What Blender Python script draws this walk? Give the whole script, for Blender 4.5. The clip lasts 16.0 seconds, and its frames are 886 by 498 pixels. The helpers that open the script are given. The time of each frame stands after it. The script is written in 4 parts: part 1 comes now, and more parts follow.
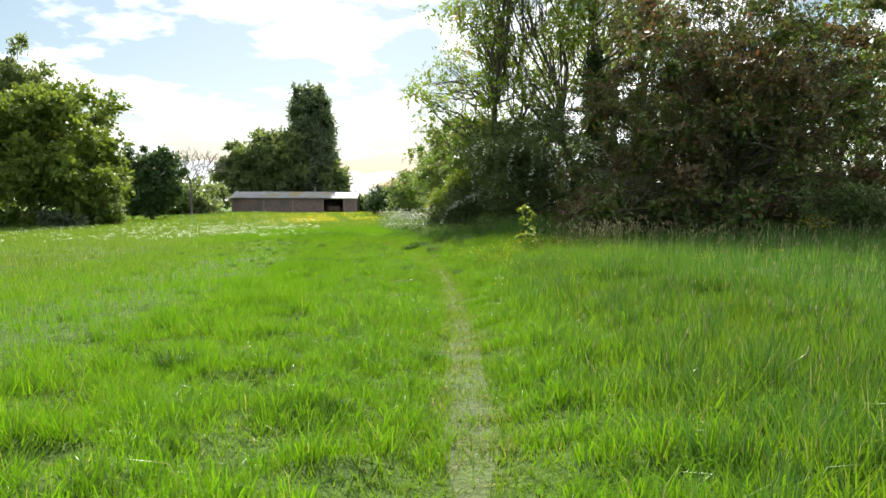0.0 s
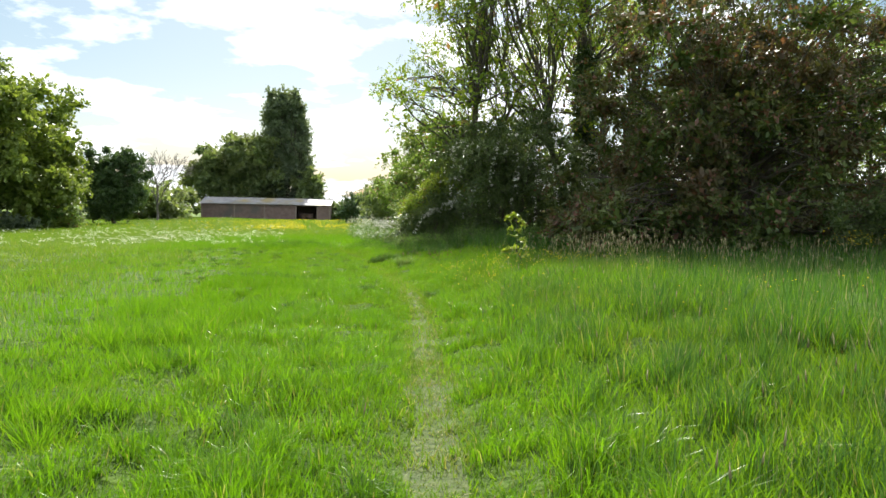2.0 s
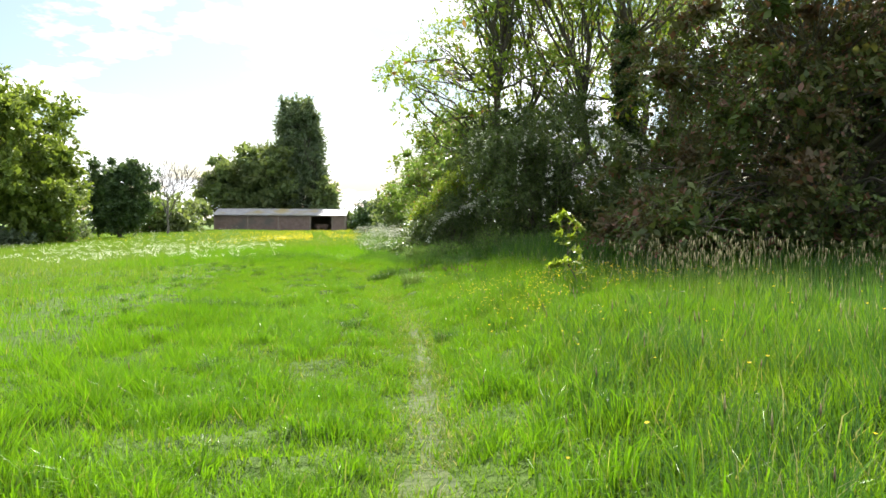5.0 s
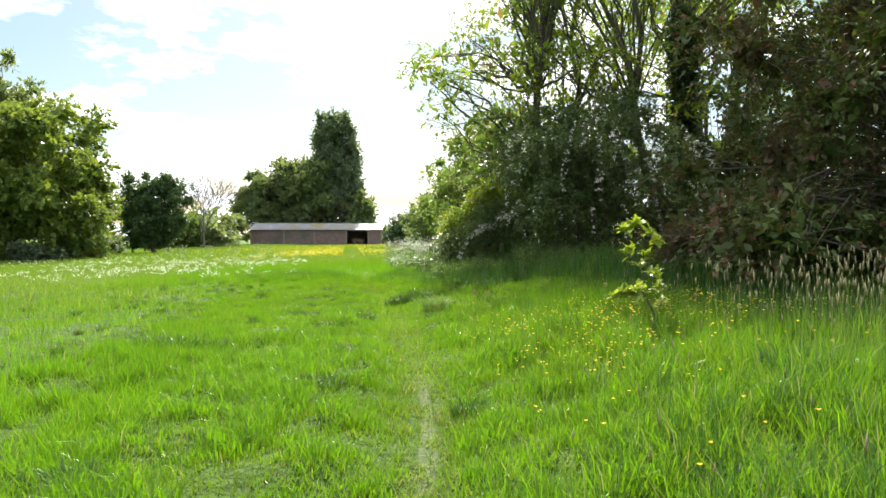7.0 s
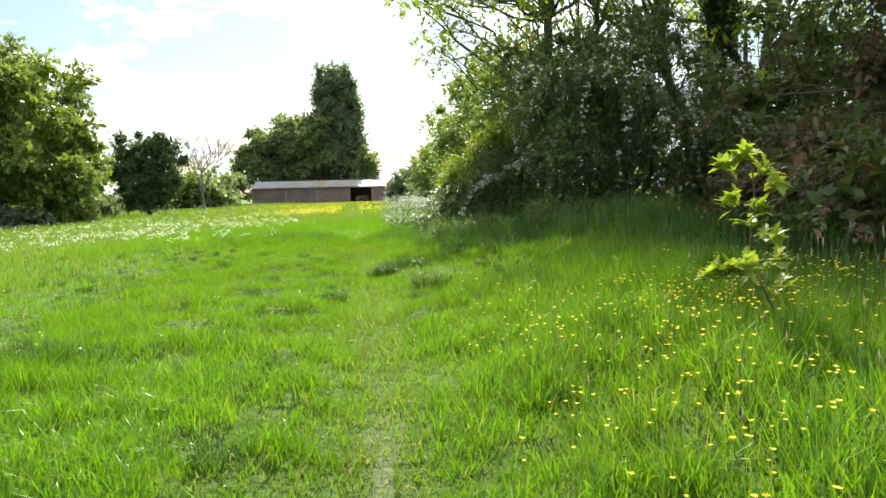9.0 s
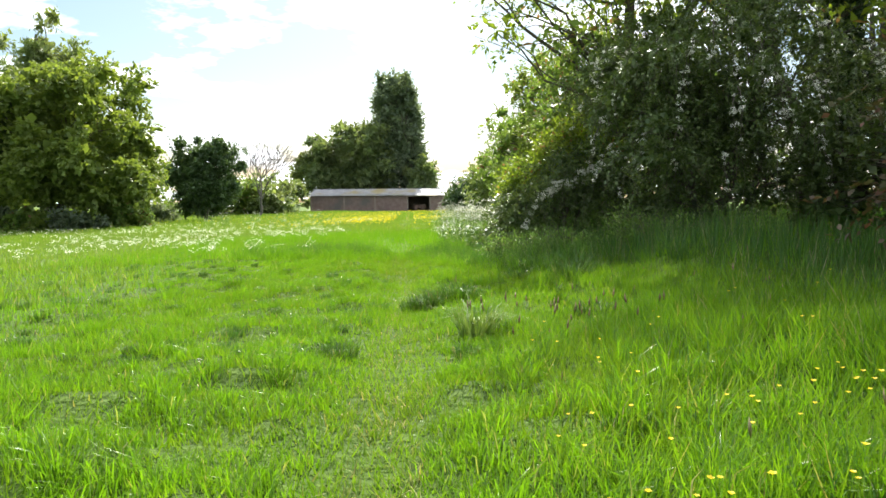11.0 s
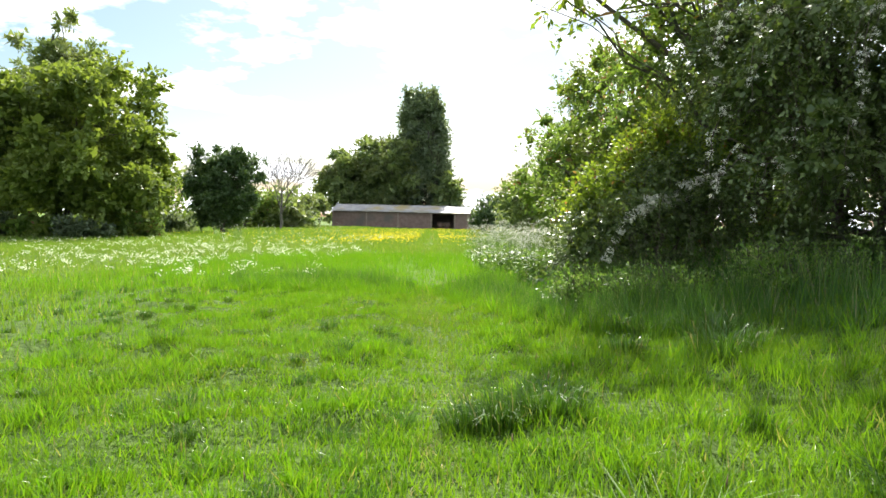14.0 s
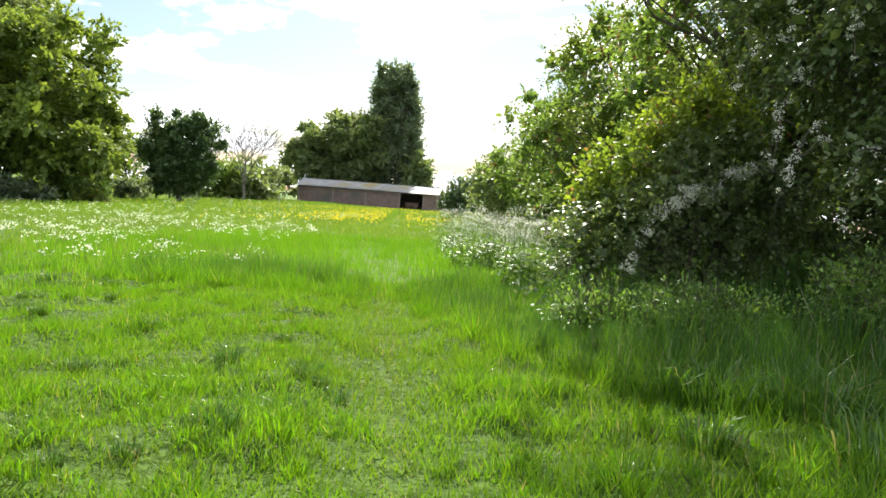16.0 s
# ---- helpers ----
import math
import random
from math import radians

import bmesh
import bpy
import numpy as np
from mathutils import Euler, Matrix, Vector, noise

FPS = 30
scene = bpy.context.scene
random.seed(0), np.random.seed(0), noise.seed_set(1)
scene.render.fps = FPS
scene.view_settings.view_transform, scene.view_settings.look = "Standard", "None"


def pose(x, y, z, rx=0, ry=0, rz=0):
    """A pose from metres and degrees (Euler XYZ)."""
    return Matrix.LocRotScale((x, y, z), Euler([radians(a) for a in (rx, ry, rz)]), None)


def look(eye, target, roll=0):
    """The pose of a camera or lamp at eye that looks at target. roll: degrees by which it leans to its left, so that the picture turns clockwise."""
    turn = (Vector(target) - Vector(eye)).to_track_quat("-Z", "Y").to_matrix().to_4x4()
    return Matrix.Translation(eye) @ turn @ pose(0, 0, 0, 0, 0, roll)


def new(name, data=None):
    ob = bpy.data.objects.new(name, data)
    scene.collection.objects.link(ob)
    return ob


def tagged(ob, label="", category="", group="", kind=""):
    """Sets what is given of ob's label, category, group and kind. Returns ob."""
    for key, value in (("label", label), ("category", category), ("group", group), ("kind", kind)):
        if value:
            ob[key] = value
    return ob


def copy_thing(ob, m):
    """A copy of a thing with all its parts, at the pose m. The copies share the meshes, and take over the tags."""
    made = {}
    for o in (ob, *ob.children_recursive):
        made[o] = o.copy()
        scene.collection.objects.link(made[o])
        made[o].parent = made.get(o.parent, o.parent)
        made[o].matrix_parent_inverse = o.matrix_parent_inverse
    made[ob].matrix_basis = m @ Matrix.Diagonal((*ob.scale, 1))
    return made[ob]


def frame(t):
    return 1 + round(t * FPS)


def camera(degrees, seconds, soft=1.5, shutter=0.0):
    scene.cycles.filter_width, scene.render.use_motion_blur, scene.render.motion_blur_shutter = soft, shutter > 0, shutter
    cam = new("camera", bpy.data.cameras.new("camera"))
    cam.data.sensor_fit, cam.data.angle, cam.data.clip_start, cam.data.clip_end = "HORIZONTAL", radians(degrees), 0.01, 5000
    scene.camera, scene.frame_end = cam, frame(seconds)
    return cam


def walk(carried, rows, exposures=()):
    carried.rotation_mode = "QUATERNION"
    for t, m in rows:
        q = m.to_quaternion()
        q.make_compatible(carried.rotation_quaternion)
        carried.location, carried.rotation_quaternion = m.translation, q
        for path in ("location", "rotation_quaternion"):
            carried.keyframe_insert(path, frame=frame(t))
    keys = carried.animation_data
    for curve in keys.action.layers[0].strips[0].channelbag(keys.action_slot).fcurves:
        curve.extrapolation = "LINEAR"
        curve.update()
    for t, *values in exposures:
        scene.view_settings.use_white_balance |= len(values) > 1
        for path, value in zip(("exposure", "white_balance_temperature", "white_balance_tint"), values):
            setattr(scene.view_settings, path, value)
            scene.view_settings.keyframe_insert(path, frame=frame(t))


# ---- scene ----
cam = camera(61.8, 16.0)
METRES, EYE, TILT, LEAN, TURN = 26.9, 1.4, 0.0, -2.7, 0.0
ROWS = [
    (0.0, 0.0, 0.0, 0.0, -0.16, -3.62, 2.54),
    (0.5, 0.0023, 0.0344, 0.0002, -0.43, -2.97, 3.58),
    (1.0, 0.0019, 0.0696, -0.0018, -1.05, -1.59, 4.14),
    (1.5, 0.0041, 0.1033, -0.0036, -1.35, -2.76, 4.0),
    (2.0, 0.0042, 0.1371, -0.0039, -1.99, -2.93, 1.53),
    (2.5, 0.0084, 0.1684, -0.0055, -2.83, -4.0, 3.85),
    (3.0, 0.0067, 0.1997, -0.0061, -1.79, -5.96, 0.64),
    (3.5, 0.0088, 0.2317, -0.0078, -1.65, -6.14, 4.86),
    (4.0, 0.0082, 0.2664, -0.0086, -0.85, -3.94, 2.63),
    (6.5, 0.0162, 0.4165, -0.0114, -0.06, -1.42, 2.53),
    (7.0, 0.0173, 0.4485, -0.0112, 2.36, -0.97, 2.69),
    (7.5, 0.0178, 0.4777, -0.0122, 2.79, -1.92, 3.18),
    (8.0, 0.019, 0.5103, -0.013, 2.1, -3.75, 1.34),
    (8.5, 0.0179, 0.5403, -0.0137, 2.21, -4.19, 1.66),
    (9.0, 0.0193, 0.5733, -0.0136, 2.84, -4.41, 3.98),
    (9.5, 0.0167, 0.6027, -0.0141, 4.23, -3.92, 0.25),
    (10.0, 0.0172, 0.6348, -0.0144, 7.1, -3.3, 4.22),
    (12.5, -0.0065, 0.7852, -0.0158, 8.01, -3.5, 0.84),
    (13.0, -0.0143, 0.8157, -0.015, 8.94, -3.27, 1.95),
    (13.5, -0.0206, 0.8439, -0.0136, 9.29, -1.86, 3.25),
    (14.0, -0.0262, 0.8735, -0.014, 9.18, -1.87, 1.25),
    (14.5, -0.0288, 0.9021, -0.0127, 9.26, -2.87, 0.95),
    (15.0, -0.0343, 0.9329, -0.0119, 10.11, -2.82, 0.81),
    (15.5, -0.0375, 0.962, -0.0113, 9.72, -2.97, 1.45),
    (16.0, -0.0444, 0.9925, -0.0116, 6.73, -3.34, -1.72),
]
EXPOSURES = [(0.0, 1.06), (2.0, 1.07), (3.5, 1.43), (7.0, 1.32), (9.0, 1.36), (12.5, 1.39), (16.0, 1.32)]
walk(cam, [(t, pose(0, 0, EYE, TILT, LEAN, TURN) @ pose(METRES * x, METRES * y, METRES * z, 90 + pitch, roll, yaw)) for t, x, y, z, yaw, pitch, roll in ROWS], EXPOSURES)

# ---- sky and sun ----
SUN_AZ, SUN_EL = -5.0, 43.0  # degrees to the right of straight ahead (+y), degrees up
world = bpy.data.worlds.new("sky")
scene.world = world
world.use_nodes = True
wt = world.node_tree
wt.nodes.clear()


def wnode(kind):
    return wt.nodes.new(kind)


sky = wnode("ShaderNodeTexSky")
sky.sky_type, sky.sun_disc = "NISHITA", False
sky.sun_elevation, sky.sun_rotation = radians(SUN_EL), radians(SUN_AZ)
sky.air_density, sky.dust_density, sky.ozone_density = 1.0, 1.2, 1.0
coord = wnode("ShaderNodeTexCoord")
sep = wnode("ShaderNodeSeparateXYZ")
wt.links.new(coord.outputs["Generated"], sep.inputs[0])
up = wnode("ShaderNodeMath"); up.operation = "MAXIMUM"; up.inputs[1].default_value = 0.0
wt.links.new(sep.outputs[2], up.inputs[0])
lift = wnode("ShaderNodeMath"); lift.operation = "ADD"; lift.inputs[1].default_value = 0.16
wt.links.new(up.outputs[0], lift.inputs[0])
flat = wnode("ShaderNodeVectorMath"); flat.operation = "DIVIDE"
comb = wnode("ShaderNodeCombineXYZ")
for k in range(3):
    wt.links.new(lift.outputs[0], comb.inputs[k])
wt.links.new(coord.outputs["Generated"], flat.inputs[0])
wt.links.new(comb.outputs[0], flat.inputs[1])
cloud = wnode("ShaderNodeTexNoise")
cloud.inputs["Scale"].default_value, cloud.inputs["Detail"].default_value, cloud.inputs["Roughness"].default_value = 1.5, 7.0, 0.55
shift = wnode("ShaderNodeVectorMath"); shift.operation = "ADD"; shift.inputs[1].default_value = (2.6, 0.4, 0.7)
wt.links.new(flat.outputs[0], shift.inputs[0])
wt.links.new(shift.outputs[0], cloud.inputs["Vector"])
ramp = wnode("ShaderNodeValToRGB")
ramp.color_ramp.elements[0].position, ramp.color_ramp.elements[0].color = 0.465, (0.08, 0.08, 0.08, 1)
ramp.color_ramp.elements[1].position, ramp.color_ramp.elements[1].color = 0.545, (1, 1, 1, 1)
wt.links.new(cloud.outputs["Fac"], ramp.inputs[0])
mixw = wnode("ShaderNodeMixRGB")
mixw.inputs["Color2"].default_value = (8.0, 8.2, 8.6, 1)
wt.links.new(ramp.outputs[0], mixw.inputs["Fac"])
deep = wnode("ShaderNodeHueSaturation")
deep.inputs["Saturation"].default_value, deep.inputs["Value"].default_value = 1.3, 0.45
deep.inputs["Hue"].default_value = 0.478
wt.links.new(sky.outputs[0], deep.inputs["Color"])
wt.links.new(deep.outputs[0], mixw.inputs["Color1"])
back = wnode("ShaderNodeBackground")
back.inputs["Strength"].default_value = 0.105
wt.links.new(mixw.outputs[0], back.inputs["Color"])
wout = wnode("ShaderNodeOutputWorld")
wt.links.new(back.outputs[0], wout.inputs["Surface"])

sun = bpy.data.lights.new("sun", "SUN")
sun.energy, sun.angle, sun.color = 5.0, radians(0.6), (1.0, 0.95, 0.86)
sun_ob = new("sun", sun)
a, e = radians(SUN_AZ), radians(SUN_EL)
sun_way = Vector((math.sin(a) * math.cos(e), math.cos(a) * math.cos(e), math.sin(e)))
sun_ob.matrix_world = look(sun_way * 300, (0, 0, 0))


# ---- materials ----
def shader(name):
    m = bpy.data.materials.new(name)
    m.use_nodes = True
    nt = m.node_tree
    nt.nodes.clear()
    return m, nt, nt.nodes.new("ShaderNodeOutputMaterial")


def noise_fac(nt, scale, detail=3.0, lo=0.35, hi=0.65):
    c = nt.nodes.new("ShaderNodeTexCoord")
    n = nt.nodes.new("ShaderNodeTexNoise")
    n.inputs["Scale"].default_value, n.inputs["Detail"].default_value = scale, detail
    nt.links.new(c.outputs["Object"], n.inputs["Vector"])
    r = nt.nodes.new("ShaderNodeMapRange")
    r.inputs["From Min"].default_value, r.inputs["From Max"].default_value = lo, hi
    nt.links.new(n.outputs["Fac"], r.inputs["Value"])
    return r.outputs["Result"]


def mix_col(nt, fac, a, b):
    m = nt.nodes.new("ShaderNodeMixRGB")
    nt.links.new(fac, m.inputs["Fac"]) if not isinstance(fac, float) else setattr(m.inputs["Fac"], "default_value", fac)
    for key, c in (("Color1", a), ("Color2", b)):
        if isinstance(c, tuple):
            m.inputs[key].default_value = (*c, 1)
        else:
            nt.links.new(c, m.inputs[key])
    return m.outputs["Color"]


def leafy(name, dark, light, odd=None, odd_share=0.08, through_light=0.42, rough=0.55, patch=0.6, patch_col=None, warm=(1.25, 1.2, 0.55)):
    """Leaves or blades: colour by island and by broad patches, part of the light passing through."""
    m, nt, out = shader(name)
    g = nt.nodes.new("ShaderNodeNewGeometry")
    col = mix_col(nt, g.outputs["Random Per Island"], dark, light)
    if patch_col:
        col = mix_col(nt, noise_fac(nt, patch, 4.0, 0.45, 0.62), col, patch_col)
    if odd:
        mul = nt.nodes.new("ShaderNodeMath"); mul.operation = "MULTIPLY"; mul.inputs[1].default_value = 37.31
        fr = nt.nodes.new("ShaderNodeMath"); fr.operation = "FRACT"
        less = nt.nodes.new("ShaderNodeMath"); less.operation = "LESS_THAN"; less.inputs[1].default_value = odd_share
        nt.links.new(g.outputs["Random Per Island"], mul.inputs[0])
        nt.links.new(mul.outputs[0], fr.inputs[0])
        nt.links.new(fr.outputs[0], less.inputs[0])
        col = mix_col(nt, less.outputs[0], col, odd)
    p = nt.nodes.new("ShaderNodeBsdfPrincipled")
    p.inputs["Roughness"].default_value = rough
    p.inputs["Specular IOR Level"].default_value = 0.35
    nt.links.new(col, p.inputs["Base Color"])
    tr = nt.nodes.new("ShaderNodeBsdfTranslucent")
    tint = nt.nodes.new("ShaderNodeMixRGB"); tint.blend_type = "MULTIPLY"; tint.inputs["Fac"].default_value = 1.0
    tint.inputs["Color2"].default_value = (*warm, 1)
    nt.links.new(col, tint.inputs["Color1"])
    nt.links.new(tint.outputs[0], tr.inputs["Color"])
    mx = nt.nodes.new("ShaderNodeMixShader"); mx.inputs[0].default_value = through_light
    nt.links.new(p.outputs[0], mx.inputs[1])
    nt.links.new(tr.outputs[0], mx.inputs[2])
    nt.links.new(mx.outputs[0], out.inputs[0])
    return m


def solid(name, a, b, scale=6.0, rough=0.8, metal=0.0, bump=0.3, stain=None, stain_scale=0.8):
    m, nt, out = shader(name)
    f = noise_fac(nt, scale, 6.0, 0.3, 0.7)
    col = mix_col(nt, f, a, b)
    if stain:
        col = mix_col(nt, noise_fac(nt, stain_scale, 4.0, 0.5, 0.68), col, stain)
    p = nt.nodes.new("ShaderNodeBsdfPrincipled")
    p.inputs["Roughness"].default_value, p.inputs["Metallic"].default_value = rough, metal
    nt.links.new(col, p.inputs["Base Color"])
    b_ = nt.nodes.new("ShaderNodeBump"); b_.inputs["Strength"].default_value, b_.inputs["Distance"].default_value = bump, 0.02
    nt.links.new(f, b_.inputs["Height"])
    nt.links.new(b_.outputs[0], p.inputs["Normal"])
    nt.links.new(p.outputs[0], out.inputs[0])
    return m


def ground_material():
    m, nt, out = shader("turf")
    fine = noise_fac(nt, 9.0, 8.0, 0.3, 0.7)
    broad = noise_fac(nt, 0.35, 5.0, 0.38, 0.64)
    col = mix_col(nt, fine, (0.04, 0.078, 0.007), (0.08, 0.14, 0.011))
    col = mix_col(nt, broad, col, mix_col(nt, fine, (0.06, 0.108, 0.009), (0.108, 0.18, 0.013)))
    soil = noise_fac(nt, 3.0, 6.0, 0.64, 0.76)
    col = mix_col(nt, soil, col, (0.075, 0.075, 0.028))
    # dark thatch near the walk; shade between the tufts is put into its colour
    shaded_thatch = mix_col(nt, fine, (0.03, 0.062, 0.006), (0.066, 0.118, 0.010))
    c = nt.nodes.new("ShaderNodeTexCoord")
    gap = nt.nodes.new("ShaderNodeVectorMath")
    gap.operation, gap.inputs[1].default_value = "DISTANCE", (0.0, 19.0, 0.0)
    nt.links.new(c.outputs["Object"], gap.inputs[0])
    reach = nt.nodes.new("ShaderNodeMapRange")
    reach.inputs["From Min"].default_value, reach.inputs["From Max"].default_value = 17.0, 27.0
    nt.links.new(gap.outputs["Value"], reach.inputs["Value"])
    col = mix_col(nt, reach.outputs["Result"], shaded_thatch, col)
    p = nt.nodes.new("ShaderNodeBsdfPrincipled")
    p.inputs["Roughness"].default_value = 0.9
    p.inputs["Specular IOR Level"].default_value = 0.15
    nt.links.new(col, p.inputs["Base Color"])
    b_ = nt.nodes.new("ShaderNodeBump"); b_.inputs["Strength"].default_value, b_.inputs["Distance"].default_value = 0.8, 0.06
    nt.links.new(fine, b_.inputs["Height"])
    nt.links.new(b_.outputs[0], p.inputs["Normal"])
    nt.links.new(p.outputs[0], out.inputs[0])
    return m


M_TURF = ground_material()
M_TROD = solid("trodden_turf", (0.035, 0.06, 0.010), (0.085, 0.11, 0.026), 16.0, 0.98, 0, 0.8, (0.065, 0.11, 0.016), 2.2)
M_GRASS = leafy("meadow_grass", (0.085, 0.188, 0.008), (0.160, 0.30, 0.014), (0.27, 0.28, 0.10), 0.03, 0.48, 0.34, 0.25, (0.105, 0.22, 0.010), (1.2, 1.32, 0.5))
M_FARGRASS = leafy("far_meadow_grass", (0.088, 0.17, 0.018), (0.155, 0.25, 0.032), (0.25, 0.26, 0.12), 0.05, 0.5, 0.45, 0.12, (0.115, 0.19, 0.03), (1.3, 1.25, 0.55))
M_TALL = leafy("tall_grass", (0.036, 0.098, 0.022), (0.075, 0.155, 0.034), (0.24, 0.24, 0.15), 0.07, 0.42, 0.30, 0.3, (0.062, 0.145, 0.028), (1.2, 1.25, 0.55))
M_PATHGRASS = leafy("trodden_grass", (0.13, 0.19, 0.035), (0.22, 0.265, 0.07), (0.36, 0.34, 0.2), 0.18, 0.4, 0.95)
M_TUFT = leafy("tussock_grass", (0.035, 0.095, 0.014), (0.075, 0.155, 0.022), (0.2, 0.2, 0.1), 0.05, 0.35, 0.35)
M_BOTTOM = leafy("bottom_grass", (0.085, 0.18, 0.010), (0.15, 0.275, 0.016), (0.24, 0.24, 0.10), 0.03, 0.5, 0.6, 0.4, (0.10, 0.18, 0.012), (1.35, 1.3, 0.5))
M_HAY = leafy("seed_heads", (0.20, 0.19, 0.10), (0.32, 0.29, 0.17), None, 0, 0.35, 0.8, warm=(1.1, 1.05, 0.8))
M_FOX = leafy("foxtail_heads", (0.13, 0.09, 0.055), (0.26, 0.19, 0.12), None, 0, 0.2, 0.8, warm=(1.1, 1.0, 0.8))
M_STALK = leafy("stalks", (0.10, 0.18, 0.04), (0.17, 0.24, 0.07), None, 0, 0.3, 0.6)
M_YELLOW = leafy("buttercup_petals", (0.70, 0.53, 0.015), (0.84, 0.68, 0.03), None, 0, 0.4, 0.6, warm=(1.1, 1.05, 0.8))
M_WHITE = leafy("white_petals", (0.55, 0.57, 0.44), (0.78, 0.79, 0.68), None, 0, 0.4, 0.7, warm=(1, 1, 0.95))
M_BLOSSOM = leafy("may_blossom", (0.58, 0.59, 0.50), (0.78, 0.78, 0.70), None, 0, 0.35, 0.7, warm=(1, 1, 0.95))
M_BARK = solid("bark", (0.055, 0.045, 0.033), (0.13, 0.11, 0.085), 9.0, 0.9, 0, 0.9, (0.05, 0.07, 0.03), 1.5)
M_BARE = solid("bare_bark", (0.07, 0.062, 0.055), (0.14, 0.125, 0.11), 6.0, 0.9, 0, 0.5)
M_COPPER = leafy("copper_leaves", (0.05, 0.085, 0.025), (0.125, 0.17, 0.045), (0.17, 0.085, 0.06), 0.12, 0.34, 0.5, 0.35, (0.105, 0.075, 0.045), (1.3, 1.2, 0.6))
M_HAW = leafy("hawthorn_leaves", (0.068, 0.112, 0.042), (0.15, 0.205, 0.075), None, 0, 0.38, 0.38, 0.8, (0.075, 0.115, 0.036))
M_ASH = leafy("ash_leaves", (0.135, 0.209, 0.030), (0.270, 0.351, 0.047), (0.243, 0.149, 0.068), 0.06, 0.5, 0.5, 0.5, (0.162, 0.257, 0.041))
M_HEDGE = leafy("hedge_leaves", (0.095, 0.17, 0.042), (0.2, 0.295, 0.075), (0.2, 0.12, 0.07), 0.05, 0.52, 0.45, 0.5, (0.155, 0.21, 0.05), (1.2, 1.18, 0.6))
M_IVY = leafy("ivy_leaves", (0.025, 0.053, 0.017), (0.056, 0.092, 0.028), None, 0, 0.2, 0.35)
M_SYC = leafy("sycamore_leaves", (0.108, 0.165, 0.038), (0.215, 0.28, 0.066), None, 0, 0.47, 0.5, 0.3, (0.145, 0.20, 0.048))
M_DARK = leafy("evergreen_leaves", (0.05, 0.092, 0.045), (0.105, 0.165, 0.068), None, 0, 0.3, 0.45)
# poplar and far-tree leaves: distance haze is put into these paler, greyer colours
M_POPLAR_HAZED = leafy("hazed_poplar_leaves", (0.13, 0.175, 0.125), (0.22, 0.28, 0.19), None, 0, 0.42, 0.5, 0.2, (0.115, 0.16, 0.098))
M_FAR_HAZED = leafy("hazed_far_leaves", (0.125, 0.185, 0.085), (0.225, 0.29, 0.125), None, 0, 0.48, 0.5, 0.15, (0.15, 0.185, 0.08))
M_BRAMBLE = leafy("bramble_leaves", (0.085, 0.178, 0.034), (0.196, 0.323, 0.068), (0.306, 0.374, 0.170), 0.06, 0.4, 0.45)
M_OAK = leafy("oak_leaves", (0.20, 0.28, 0.035), (0.31, 0.38, 0.06), None, 0, 0.5, 0.4, warm=(1.2, 1.2, 0.5))
M_OAKRED = leafy("young_oak_leaves", (0.30, 0.15, 0.05), (0.38, 0.21, 0.07), None, 0, 0.45, 0.4)
M_BOARD = solid("weathered_brick", (0.15, 0.10, 0.09), (0.22, 0.155, 0.14), 1.2, 0.9, 0, 0.6, (0.12, 0.105, 0.095), 0.25)
M_POST = solid("barn_post", (0.19, 0.145, 0.12), (0.26, 0.2, 0.17), 1.5, 0.85)
M_ROOF = solid("fibre_cement_roof", (0.24, 0.24, 0.25), (0.36, 0.355, 0.355), 0.8, 0.6, 0, 0.3, (0.30, 0.25, 0.12), 0.22)
M_RUST = solid("rusty_clutter", (0.10, 0.06, 0.045), (0.2, 0.13, 0.1), 2.0, 0.8)


# ---- helpers of shape ----
def vnoise(x, y, size, seed):
    """Smooth value noise in 0..1."""
    x, y = np.asarray(x, float) / size, np.asarray(y, float) / size
    i, j = np.floor(x).astype(np.int64), np.floor(y).astype(np.int64)
    fx, fy = x - i, y - j
    fx, fy = fx * fx * (3 - 2 * fx), fy * fy * (3 - 2 * fy)

    def h(a, b):
        n = (a * 374761393 + b * 668265263 + seed * 1442695041) & 0x7FFFFFFF
        n = ((n ^ (n >> 13)) * 1274126177) & 0x7FFFFFFF
        return ((n ^ (n >> 16)) & 0xFFFF) / 65535.0
    return (h(i, j) * (1 - fx) + h(i + 1, j) * fx) * (1 - fy) + (h(i, j + 1) * (1 - fx) + h(i + 1, j + 1) * fx) * fy


def sstep(a, b, x):
    t = np.clip((np.asarray(x, float) - a) / (b - a), 0, 1)
    return t * t * (3 - 2 * t)


PATH_Y = [-6, 0, 5, 12, 17, 20.5, 25, 31, 44, 65, 110]
PATH_X = [0.1, 0.12, 0.22, 0.25, 0.18, -0.1, -0.9, -1.85, -4.6, -8.2, -16]


def path_x(y):
    return np.interp(y, PATH_Y, PATH_X) + 0.10 * (vnoise(y, np.asarray(y) * 0, 2.3, 5) - 0.5)


def bank_in(x, y):
    """Metres beyond the line where the rough bank under the trees begins."""
    return np.asarray(y) - np.interp(x, [-3, -1, 2, 5, 8, 12, 20, 30], [37, 33, 31, 24.5, 21.5, 20, 17, 14])


